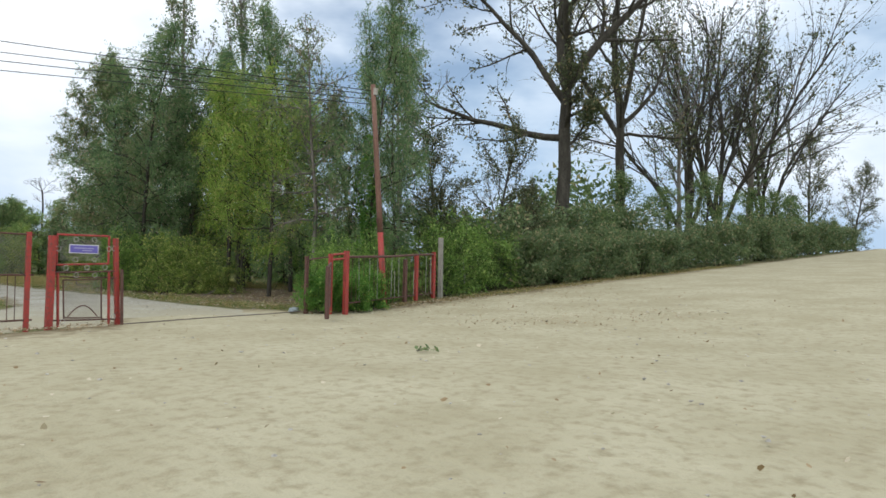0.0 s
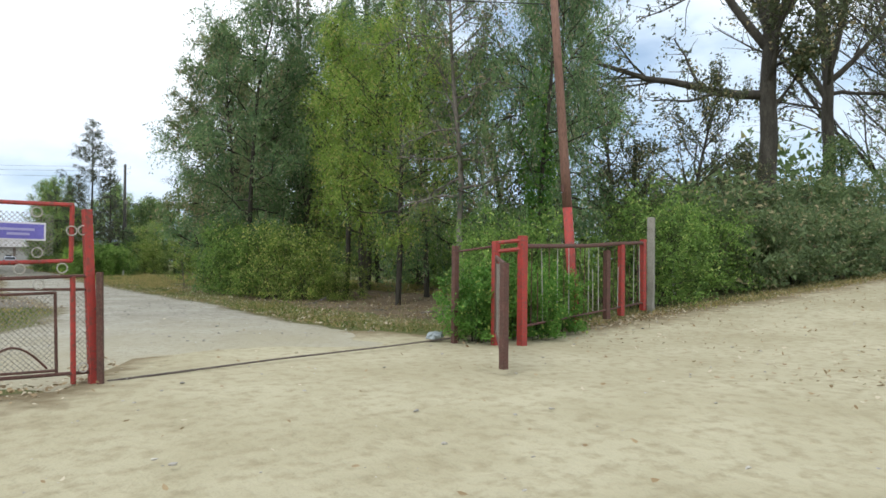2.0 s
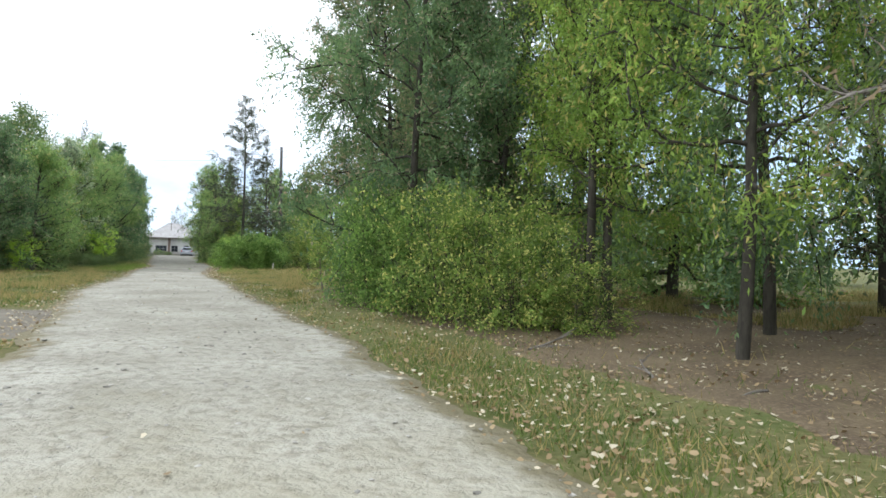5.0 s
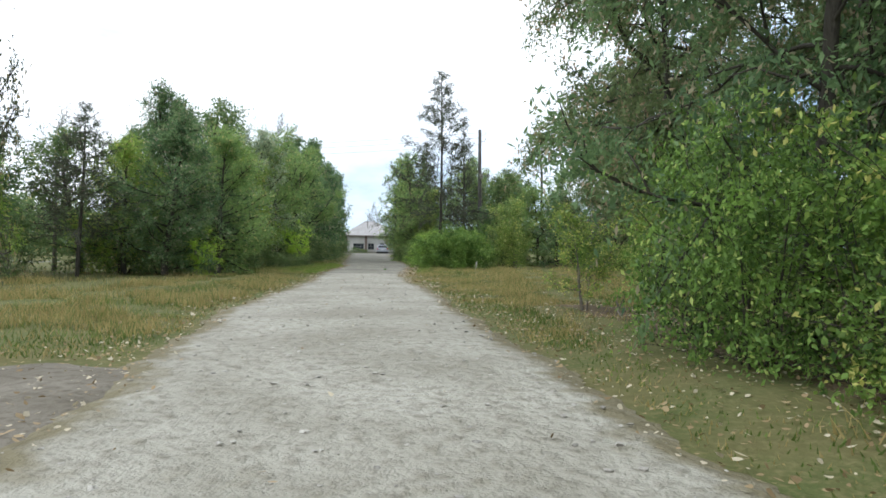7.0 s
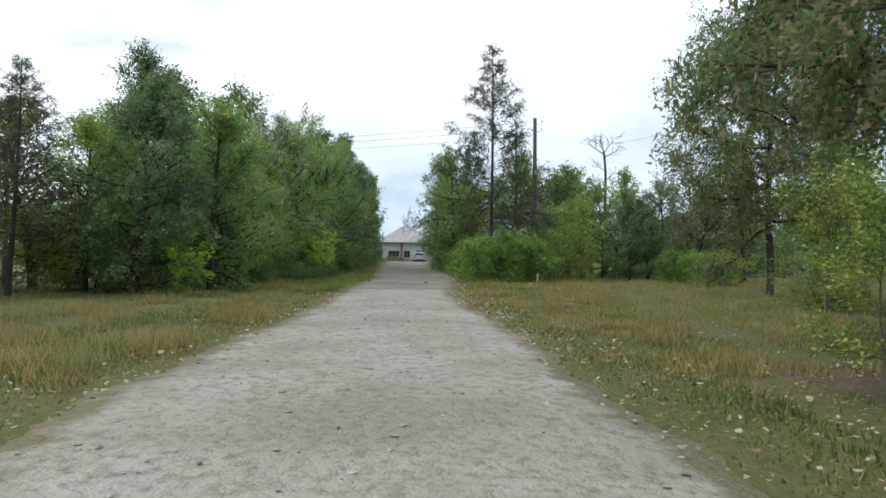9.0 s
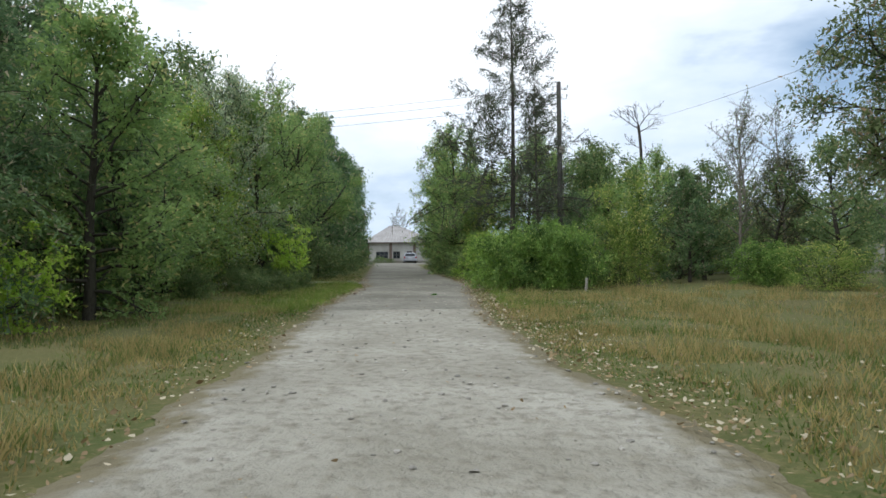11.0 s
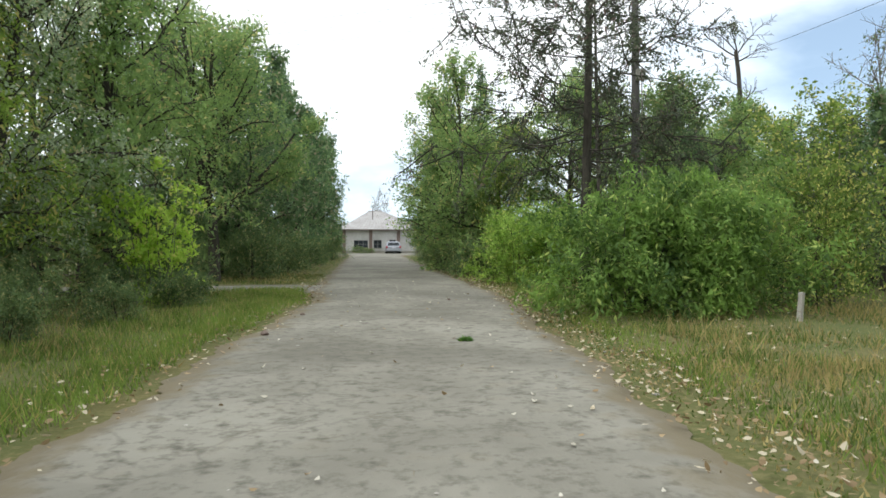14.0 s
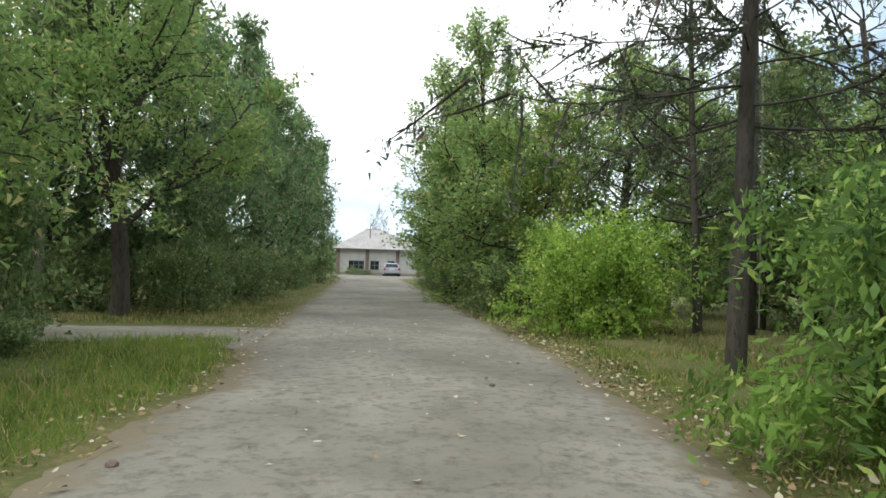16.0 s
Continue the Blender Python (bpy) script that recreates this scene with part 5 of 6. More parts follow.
def rail_fence():
    g = thing("rail_fence", (2.58, 12.6, 0), "red posts with white rods and dark top rail", "fence")
    a, b = Vector((0, 0, 0.0)), Vector((7.95 - 2.58, 14.25 - 12.6, 0.18))
    at = lambda s, z: a.lerp(b, s) + Vector((0, 0, z))
    leaning(at(0, -0.05), at(0, 1.77), 0.06).object("post", M_RED, g, "faded red square steel post")
    leaning(Vector((-0.33, 0.28, -0.05)), Vector((-0.33, 0.28, 1.68)), 0.05).object("post", M_RED, g)
    leaning(Vector((-0.72, 0.85, -0.05)), Vector((-0.72, 0.85, 1.60)), 0.045).object("post", M_DARKRED, g)
    for z in (1.70, 1.56):
        Build().tube([Vector((-0.33, 0.28, z - 0.05)), at(0, z)], 0.035, 6).object("cross_bar", M_RED, g)
    Build().tube([Vector((-0.72, 0.85, 1.5)), Vector((-0.33, 0.28, 1.6))], 0.02, 6).object("cross_bar", M_DARKRED, g)
    for s, top_, m in ((0.62, 1.50, M_DARKRED), (0.76, 1.62, M_RED), (1.0, 1.74, M_RED)):
        leaning(at(s, 0.1), at(s, top_), 0.055).object("post", m, g)
    Build().tube([at(0.0, 1.60), at(0.45, 1.60), at(0.72, 1.64), at(1.0, 1.66)], 0.04, 6).object("top_rail", M_DARKRED, g, "rusty dark top rail")
    Build().tube([at(0.0, 0.3), at(1.0, 0.28)], 0.02, 6).object("bottom_rail", M_DARKRED, g)
    rng = np.random.RandomState(3)
    for k in range(23):
        s = 0.05 + 0.92 * (k + rng.uniform(-0.3, 0.3)) / 22
        Build().tube([at(s, 0.28), at(s + rng.uniform(-0.012, 0.012), rng.choice((1.60, 1.60, 1.58, 1.15)))], 0.008, 5).object("rod", M_DARKRED if rng.rand() < 0.4 else M_ROD, g)


rail_fence()


def leaning_pole():
    g = thing("wooden_pole", (5.12, 13.75, 0), "leaning wooden pole painted red near its foot", "pole")
    top_ = Vector((-0.42, 0.3, 7.2))
    d = top_ / 7.2
    Build().tube([d * z for z in (-0.1, 1.0, 2.45)], [0.10, 0.098, 0.094], 10).object("painted_foot", M_RED, g, "faded red painted lower part", soft=True)
    Build().tube([d * z for z in (2.45, 3.2, 5.0, 7.2)], [0.095, 0.091, 0.084, 0.074], 10).object("shaft", M_WOOD, g, "weathered reddish brown wood", soft=True)
    Build().box((-0.05, -0.14, 0), (0.05, -0.03, 0.22), Matrix.Translation(d * 6.85), 0.012).object("fitting", M_ROD, g, "white ceramic fitting")
    Build().tube([d * 2.75 + Vector((-0.13, -0.02, 0)), d * 2.9 + Vector((-0.13, -0.02, 0))], 0.03, 6).object("bracket", M_DARKRED, g)


leaning_pole()
cp = Build().box((-0.075, -0.075, -0.1), (0.075, 0.075, 2.32), None, 0.015).object("concrete_post", M_CONCRETE)
cp.location, cp.rotation_euler = (8.62, 14.52, 0.15), (0.01, -0.03, 0.3)
tagged(cp, "weathered grey concrete fence post", "post")
for x, y, hgt, lean_ in ((5.75, 61.3, 0.52, 0.05), (11.9, 16.1, 1.3, -0.04)):
    q = Build().box((-0.035, -0.035, -0.1), (0.035, 0.035, hgt), None, 0.008).object("marker_post", M_ROD)
    q.location, q.rotation_euler = (x, y, hz(x, y)), (lean_, lean_, 0.4)
    tagged(q, "short grey concrete marker post in grass", "post")


def plastic_bag():
    rng = np.random.RandomState(8)
    bm = bmesh.new()
    bmesh.ops.create_icosphere(bm, subdivisions=3, radius=1)
    for v in bm.verts:
        k = noise.noise(v.co * 2.1) * 0.45 + noise.noise(v.co * 5) * 0.2
        v.co = v.co * (1 + k)
        v.co.x, v.co.y, v.co.z = v.co.x * 0.19, v.co.y * 0.12, max(v.co.z * 0.08, -0.045) + 0.045
    me = bpy.data.meshes.new("plastic_bag")
    bm.to_mesh(me)
    me.materials.append(M_BAG)
    ob = new("plastic_bag", me)
    ob.location, ob.rotation_euler = (1.75, 13.85, 0.03), (0, 0, 0.5)
    tagged(ob, "crumpled pale plastic bag on the ground", "bag")


plastic_bag()


# ------------------------------------------------------------ electric pole and wires
def electric_pole():
    g = thing("electric_pole", (7.9, 72.7, 0), "tall grey wooden electric pole with a meter box", "pole")
    Build().tube([(0, 0, -0.2), (0.02, 0, 5.0), (-0.03, 0, 10.4)], [0.16, 0.14, 0.11], 10).object("shaft", M_GREYWOOD, g, soft=True)
    Build().box((-0.05, -0.32, 6.65), (0.22, -0.12, 7.0), None, 0.015).object("meter_box", M_CONCRETE, g, "small pale grey box")
    Build().tube([(0.16, -0.16, 0.2), (0.17, -0.17, 4.0), (0.15, -0.16, 6.65)], 0.018, 6).object("conduit", M_WIRE, g, "thin metal conduit")
    for z, side in ((10.0, 0.42), (9.5, 0.38)):
        Build().tube([(0, 0, z), (side, -0.02, z + 0.02), (side + 0.02, -0.02, z + 0.16)], 0.018, 6).object("bracket", M_WIRE, g)
        Build().tube([(side + 0.02, -0.02, z + 0.14), (side + 0.02, -0.02, z + 0.26)], [0.04, 0.03], 8).object("insulator", M_ROD, g, "white insulator")


electric_pole()


def boundary_wall():
    """A low whitewashed wall behind the meadow trees."""
    g = thing("boundary_wall", (16.5, 82.5, hz(16.5, 82.5)), "low whitewashed wall behind the meadow trees", "wall", kind="structure")
    d, w = Vector((14.5, -3.5, 0)), 0.14
    n = Vector((-d.y, d.x, 0)).normalized() * w
    for z0, z1, k, name, m in ((-0.1, 1.85, 1.0, "wall_panel", M_PLASTER), (1.853, 1.95, 1.35, "coping", M_CONCRETE)):
        q = [n * -k, d - n * k, d + n * k, n * k]
        Build().add([p + Vector((0, 0, z0)) for p in q] + [p + Vector((0, 0, z1)) for p in q], [(3, 2, 1, 0), (4, 5, 6, 7), (0, 1, 5, 4), (1, 2, 6, 5), (2, 3, 7, 6), (3, 0, 4, 7)]).object(name, m, g)


boundary_wall()


def wire(a, b, sag, r=0.009):
    a, b = Vector(a), Vector(b)
    pts = [a.lerp(b, i / 24) - Vector((0, 0, sag * 4 * (i / 24) * (1 - i / 24))) for i in range(25)]
    tagged(Build().tube(pts, r, 4).object("power_line", M_CABLE), "thin sagging black overhead wire", "power line", "overhead wires")


for dz in (10.2, 9.8, 9.3):
    wire((8.0, 72.7, dz), (-34, 90, dz + 0.3), 0.6)
wire((20.8, 97.9, 13.3), (14.0, 54.0, 7.8), 0.4)
for k, (za, zb) in enumerate(((8.9, 7.0), (8.2, 6.9), (7.85, 6.75), (7.4, 6.6))):
    wire((-26, 33 + 0.4 * k, za + 0.2), (4.75, 14.05 + 0.05 * k, zb), 0.25, 0.013)


# ------------------------------------------------------------ house and parked car
def house():
    g = thing("house", (0.8, 135, 0.25), "low white house with grey hipped sheet roof", "house")
    W, Dp, Hh = 4.8, 10.0, 3.05
    # front wall with three window openings, in strips
    wins = ((-3.46, -1.72, 0.66, 1.68), (-1.0, 0.0, 0.68, 1.70), (0.98, 1.76, 1.18, 1.74))
    wall, x0 = Build(), -W
    for a, b, lo, hi in wins:
        wall.box((x0, 0, 0), (a, 0.3, Hh))
        wall.box((a, 0, 0), (b, 0.3, lo))
        wall.box((a, 0, hi), (b, 0.3, Hh))
        x0 = b
    wall.box((x0, 0, 0), (W, 0.3, Hh))
    wall.object("front_wall", M_PLASTER, g, "stained white plaster")
    Build().box((-W, 0.3, 0), (-W + 0.3, Dp, Hh)).object("side_wall", M_PLASTER, g)
    Build().box((W - 0.3, 0.3, 0), (W, Dp, Hh)).object("side_wall", M_PLASTER, g)
    Build().box((-W + 0.3, Dp - 0.3, 0), (W - 0.3, Dp, Hh)).object("back_wall", M_PLASTER, g)
    Build().box((-W - 0.05, -0.06, 0), (W + 0.05, -0.003, 0.35)).object("plinth", M_CONCRETE, g)
    for x in (-W + 0.12, -1.36, 2.12, W - 0.2):
        Build().box((x - 0.2, -0.16, 0), (x + 0.2, -0.064, Hh), None, 0.01).object("pilaster", M_BRICK, g, "brown rendered pilaster")
    for a, b, lo, hi in wins:
        win = Build().box((a, 0.12, lo), (b, 0.14, hi)).object("window", M_GLASS, g, "dark glazed window")
        n = max(2, round((b - a) / 0.5))
        for i in range(n + 1):
            x = a + (b - a) * i / n
            Build().box((x - 0.03, 0.09, lo), (x + 0.03, 0.117, hi)).object("mullion", M_FRAME, win)
        for z in (lo + 0.02, hi - 0.02, (lo + hi) / 2):
            Build().box((a + 0.03, 0.085, z - 0.025), (b - 0.03, 0.114, z + 0.025)).object("glazing_bar", M_FRAME, win)
        Build().box((a - 0.06, -0.10, lo - 0.07), (b + 0.06, 0.08, lo - 0.003)).object("window_sill", M_CONCRETE, win)
    # hipped roof of corrugated sheet, its eaves flatter than the rest
    E, roof, cols = 0.55, Build(), 44
    rx0, rx1, ry, top_, brk = -1.6, 0.1, 4.9, 5.55, 3.75
    ring0 = lambda s: [(-W - E, -E), (W + E, -E), (W + E, Dp + E), (-W - E, Dp + E)][s]
    ring1 = lambda s: [(-W + 0.5, 0.9), (W - 0.5, 0.9), (W - 0.5, Dp - 0.9), (-W + 0.5, Dp - 0.9)][s]
    ring2 = lambda s: [(rx0, ry), (rx1, ry), (rx1, ry + 0.2), (rx0, ry + 0.2)][s]
    for s in range(4):
        t = (s + 1) % 4
        for (fa, za), (fb, zb) in (((ring0, Hh - 0.02), (ring1, brk)), ((ring1, brk), (ring2, top_))):
            for i in range(cols):
                quad = []
                for f_, z_, u_ in ((fa, za, i / cols), (fa, za, (i + 1) / cols), (fb, zb, (i + 1) / cols), (fb, zb, i / cols)):
                    p_, q_ = Vector((*f_(s), 0)), Vector((*f_(t), 0))
                    w_ = p_.lerp(q_, u_)
                    quad.append((w_.x, w_.y, z_ + 0.035 * (round(u_ * cols) % 2)))
                roof.add(quad, [(0, 1, 2, 3)])
    roof.object("roof", M_ROOF, g, "grey corrugated roofing sheet with rusty stains")
    Build().box((-W - E, -E - 0.03, Hh - 0.16), (W + E, -E + 0.03, Hh - 0.03)).object("eave_board", M_TRIM, g)
    Build().box((-W - E + 0.02, -E + 0.03, Hh - 0.10), (W + E - 0.02, -0.003, Hh - 0.07)).object("soffit", M_TRIM, g)
    Build().tube([(-1.1, 2.2, 4.1), (-1.1, 2.1, 5.9)], 0.05, 8).object("roof_pipe", M_TRIM, g)
    Build().tube([(rx0 - 0.1, ry + 0.1, top_ + 0.03), (rx1 + 0.1, ry + 0.1, top_ + 0.03)], 0.09, 8).object("ridge_cap", M_ROOF, g)


house()
for x, y, turn, size in ((18.5, 80.6, 20, 1.3), (21.5, 79.6, 90, 1.4), (24.6, 78.8, 160, 1.3), (27.5, 78.2, 240, 1.4)):
    put("shrub_low", x, y, turn, size, 1.4, "tall dusty green shrub before a whitewashed wall", "shrubs before the wall")
put("shrub_low", -2.1, 132.6, 10, 0.75, 0.75, "green shrub under the house window")
put("shrub_low", -0.6, 133.0, 80, 0.6, 0.7, "green shrub under the house window")


def loft(sections, caps=True):
    b, n = Build(), len(sections[0])
    for s in sections:
        b.v += [tuple(q) for q in s]
    for i in range(len(sections) - 1):
        for j in range(n):
            k = (j + 1) % n
            b.f.append((i * n + j, i * n + k, (i + 1) * n + k, (i + 1) * n + j))
    if caps:
        b.f.append(tuple(reversed(range(n))))
        b.f.append(tuple((len(sections) - 1) * n + j for j in range(n)))
    return b


def parked_car():
    g = thing("car", (2.15, 131, 0.30), "silver hatchback parked before the house", "car")
    w = 0.86

    def section(y, zlo, zhi, wl, wh):
        return [(-wl, y, zlo), (wl, y, zlo), (wl + 0.02, y, zlo + 0.25 * (zhi - zlo)), (wl, y, zlo + 0.7 * (zhi - zlo)), (wh, y, zhi), (-wh, y, zhi), (-wl, y, zlo + 0.7 * (zhi - zlo)), (-wl - 0.02, y, zlo + 0.25 * (zhi - zlo))]

    loft([section(0, 0.32, 0.86, 0.74, 0.70), section(0.12, 0.24, 0.93, 0.83, 0.78), section(0.8, 0.2, 0.95, w, 0.80), section(2.9, 0.2, 0.95, w, 0.80), section(3.8, 0.24, 0.84, 0.83, 0.72), section(4.1, 0.34, 0.68, 0.70, 0.6)]).object("body", M_CAR, g, soft=False)
    loft([section(0.18, 0.93, 0.96, 0.76, 0.76), section(0.42, 0.93, 1.40, 0.72, 0.60), section(0.7, 0.93, 1.48, 0.72, 0.60), section(2.0, 0.93, 1.49, 0.72, 0.60), section(3.1, 0.93, 0.97, 0.72, 0.70)]).object("cabin", M_CAR, g)
    rear = Build().add([(-0.66, 0.16, 0.98), (0.66, 0.16, 0.98), (0.56, 0.37, 1.36), (-0.56, 0.37, 1.36), (-0.66, 0.20, 0.98), (0.66, 0.20, 0.98), (0.56, 0.41, 1.36), (-0.56, 0.41, 1.36)],
                       [(0, 1, 2, 3), (7, 6, 5, 4), (0, 4, 5, 1), (1, 5, 6, 2), (2, 6, 7, 3), (3, 7, 4, 0)])
    rear.object("rear_window", M_GLASS, g)
    for s in (-1, 1):
        side = Build().add([(s * 0.735, 0.55, 1.0), (s * 0.735, 2.75, 1.0), (s * 0.655, 2.1, 1.42), (s * 0.655, 0.62, 1.42), (s * 0.70, 0.55, 1.0), (s * 0.70, 2.75, 1.0), (s * 0.62, 2.1, 1.42), (s * 0.62, 0.62, 1.42)],
                           [(0, 1, 2, 3), (7, 6, 5, 4), (0, 4, 5, 1), (1, 5, 6, 2), (2, 6, 7, 3), (3, 7, 4, 0)])
        side.object("side_window", M_GLASS, g)
        Build().box((s * 0.73 - 0.09, -0.03, 0.66), (s * 0.73 + 0.09, 0.06, 0.92), None, 0.02).object("tail_light", M_LAMP_RED, g, "red tail light")
        Build().box((s * 0.93 - 0.08, 2.5, 0.98), (s * 0.93 + 0.08, 2.6, 1.12), None, 0.03).object("mirror", M_CAR, g)
        for y in (0.75, 3.25):
            tyre = Build().ring((s * 0.76, y, 0.31), (0, 1, 0), (0, 0, 1), 0.23, 0.085, 20, 8).object("wheel", M_TYRE, g)
            Build().tube([(s * 0.76 - 0.06, y, 0.31), (s * 0.76 + 0.06, y, 0.31)], 0.17, 14).object("rim", M_WIRE, tyre)
    Build().box((-0.8, -0.06, 0.34), (0.8, 0.04, 0.54), None, 0.03).object("bumper", M_CAR, g)
    g.scale = (1.09, 1.1, 0.98)
    Build().box((-0.26, -0.025, 0.66), (0.26, -0.004, 0.77), None, 0.004).object("number_plate", M_SIGNEDGE, g, "blank pale plate")


parked_car()


# ------------------------------------------------------------ grass, fallen leaves, loose stones
def inside_track(x, y):
    return (x < -2.6) & (((y > 25.0) & (y < 30.6)) | ((y > 69.5 + 0.06 * (x + 2.4)) & (y < 72.9 + 0.06 * (x + 2.4))))


def grass(name, material, seed, n, tall, label, dry):
    rng = np.random.RandomState(seed)
    y = rng.uniform(15, 112, n * 3)
    y = np.where(rng.rand(n * 3) < 0.75, rng.uniform(15, 80, n * 3), y)
    side = rng.rand(n * 3) < 0.55
    off = rng.gamma(1.6, 2.0 if dry else 1.5, n * 3) + 0.05
    x = np.where(side, right_edge(y) + off, left_edge(y) - off)
    patch = np.sin(x * 1.1 + y * 0.7) * np.sin(y * 0.53 - x * 0.8) + 0.5 * np.sin(x * 2.7) * np.sin(y * 1.9)
    litter = (x > 0) & (y < 37) & (x > 2.6)
    keep = ((patch > 0.05) & ((y < 58) | (rng.rand(n * 3) < 0.22)) if dry else (patch < 0.45) | (y > 57)) & ~inside_track(x, y) & (np.abs(x) < 22) & ~(litter & (rng.rand(n * 3) < 0.93)) & ~((x > 1.5) & (y < 31) & (rng.rand(n * 3) < 0.7)) & (y > 16.5)
    x, y, off = x[keep][:n], y[keep][:n], off[keep][:n]
    if dry:
        fx = rng.uniform(3.2, 42, 9000)
        x, y, off = np.r_[x, fx], np.r_[y, road_bound(fx) + rng.normal(0.25, 0.3, 9000)], np.r_[off, rng.uniform(0.1, 1.2, 9000)]
    for side_, near, lo, hi in ((1, 3.0, 33.5, 63), (-1, 3.0, 31.5, 47), (1, 8.8, 21, 34)) if dry else ():
        mx, my = rng.uniform(near, 17, 60000), rng.uniform(lo, hi, 60000)
        mx = mx if side_ > 0 else -mx - 0.5
        tuft = (np.sin(mx * 0.9 + my * 0.5 + side_) * np.sin(my * 0.8 - mx * 0.6) + 0.6 * np.sin(mx * 2.1) * np.sin(my * 1.7)) > np.where(mx > 4.6, 0.08, 0.5)
        x, y, off = np.r_[x, mx[tuft]], np.r_[y, my[tuft]], np.r_[off, np.full(tuft.sum(), 2.6)]
    n = len(x)
    hgt = tall * rng.uniform(0.45, 1.25, n) * (0.35 + 0.65 * smooth(0.1, 1.6, off)) * np.where(off == 2.6, 1.5, 1.0) * (0.72 + 0.4 * np.sin(x * 2.3 + y * 1.1) * np.sin(y * 1.7 - x))
    base = np.stack([x, y, height(x, y) + 0.02], 1)
    lean = rng.normal(size=(n, 3)) * np.array([0.38, 0.38, 0.0])
    tip = base + (np.array([0, 0, 1.0]) + lean) * hgt[:, None]
    a = rng.uniform(0, np.pi, n)
    w = np.stack([np.cos(a), np.sin(a), np.zeros(n)], 1) * (0.0055 + 0.008 * rng.rand(n))[:, None]
    ob = new(name, quads_mesh(name, np.stack([base - w, tip, base + w], 1), material))
    tagged(ob, label, "grass", kind="stuff")


grass("verge_grass", M_GRASS, 41, 120000, 0.14, "short green grass on the verges", False)
grass("dry_meadow_grass", M_DRYGRASS, 42, 80000, 0.21, "tall dry straw-coloured meadow grass", True)


def corner_grass():
    """Short trodden grass at the corner between the gate and the trees."""
    rng = np.random.RandomState(46)
    n = 7000
    y = rng.uniform(15.0, 24, n)
    x = right_edge(y) - 0.05 + rng.gamma(1.5, 0.8, n)
    ok = y > road_bound(x) + 0.1 + rng.rand(n) * 0.6
    x, y = x[ok], y[ok]
    n = len(x)
    base = np.stack([x, y, height(x, y) + 0.015], 1)
    tip = base + (np.array([0, 0, 1.0]) + rng.normal(size=(n, 3)) * np.array([0.5, 0.5, 0])) * rng.uniform(0.03, 0.14, (n, 1))
    a = rng.uniform(0, np.pi, n)
    w = np.stack([np.cos(a), np.sin(a), np.zeros(n)], 1) * 0.006
    tagged(new("corner_grass", quads_mesh("corner_grass", np.stack([base - w, tip, base + w], 1), M_GRASS)), "short mixed green and dry grass by the gate", "grass", kind="stuff")


corner_grass()


def fresh_grass():
    """A strip of bright green grass on the verges of the asphalt."""
    rng = np.random.RandomState(45)
    n = 26000
    y = rng.uniform(54, 70.2, n)
    x = np.where(rng.rand(n) < 0.8, left_edge(y) - 0.1 - rng.gamma(1.7, 0.75, n), right_edge(y) + 0.5 + rng.gamma(1.5, 0.5, n))
    base = np.stack([x, y, height(x, y) + 0.02], 1)
    tip = base + (np.array([0, 0, 1.0]) + rng.normal(size=(n, 3)) * np.array([0.4, 0.4, 0])) * rng.uniform(0.05, 0.17, (n, 1))
    a = rng.uniform(0, np.pi, n)
    w = np.stack([np.cos(a), np.sin(a), np.zeros(n)], 1) * 0.007
    tagged(new("fresh_grass", quads_mesh("fresh_grass", np.stack([base - w, tip, base + w], 1), M_FRESHGRASS)), "bright green grass along the asphalt edge", "grass", kind="stuff")


fresh_grass()


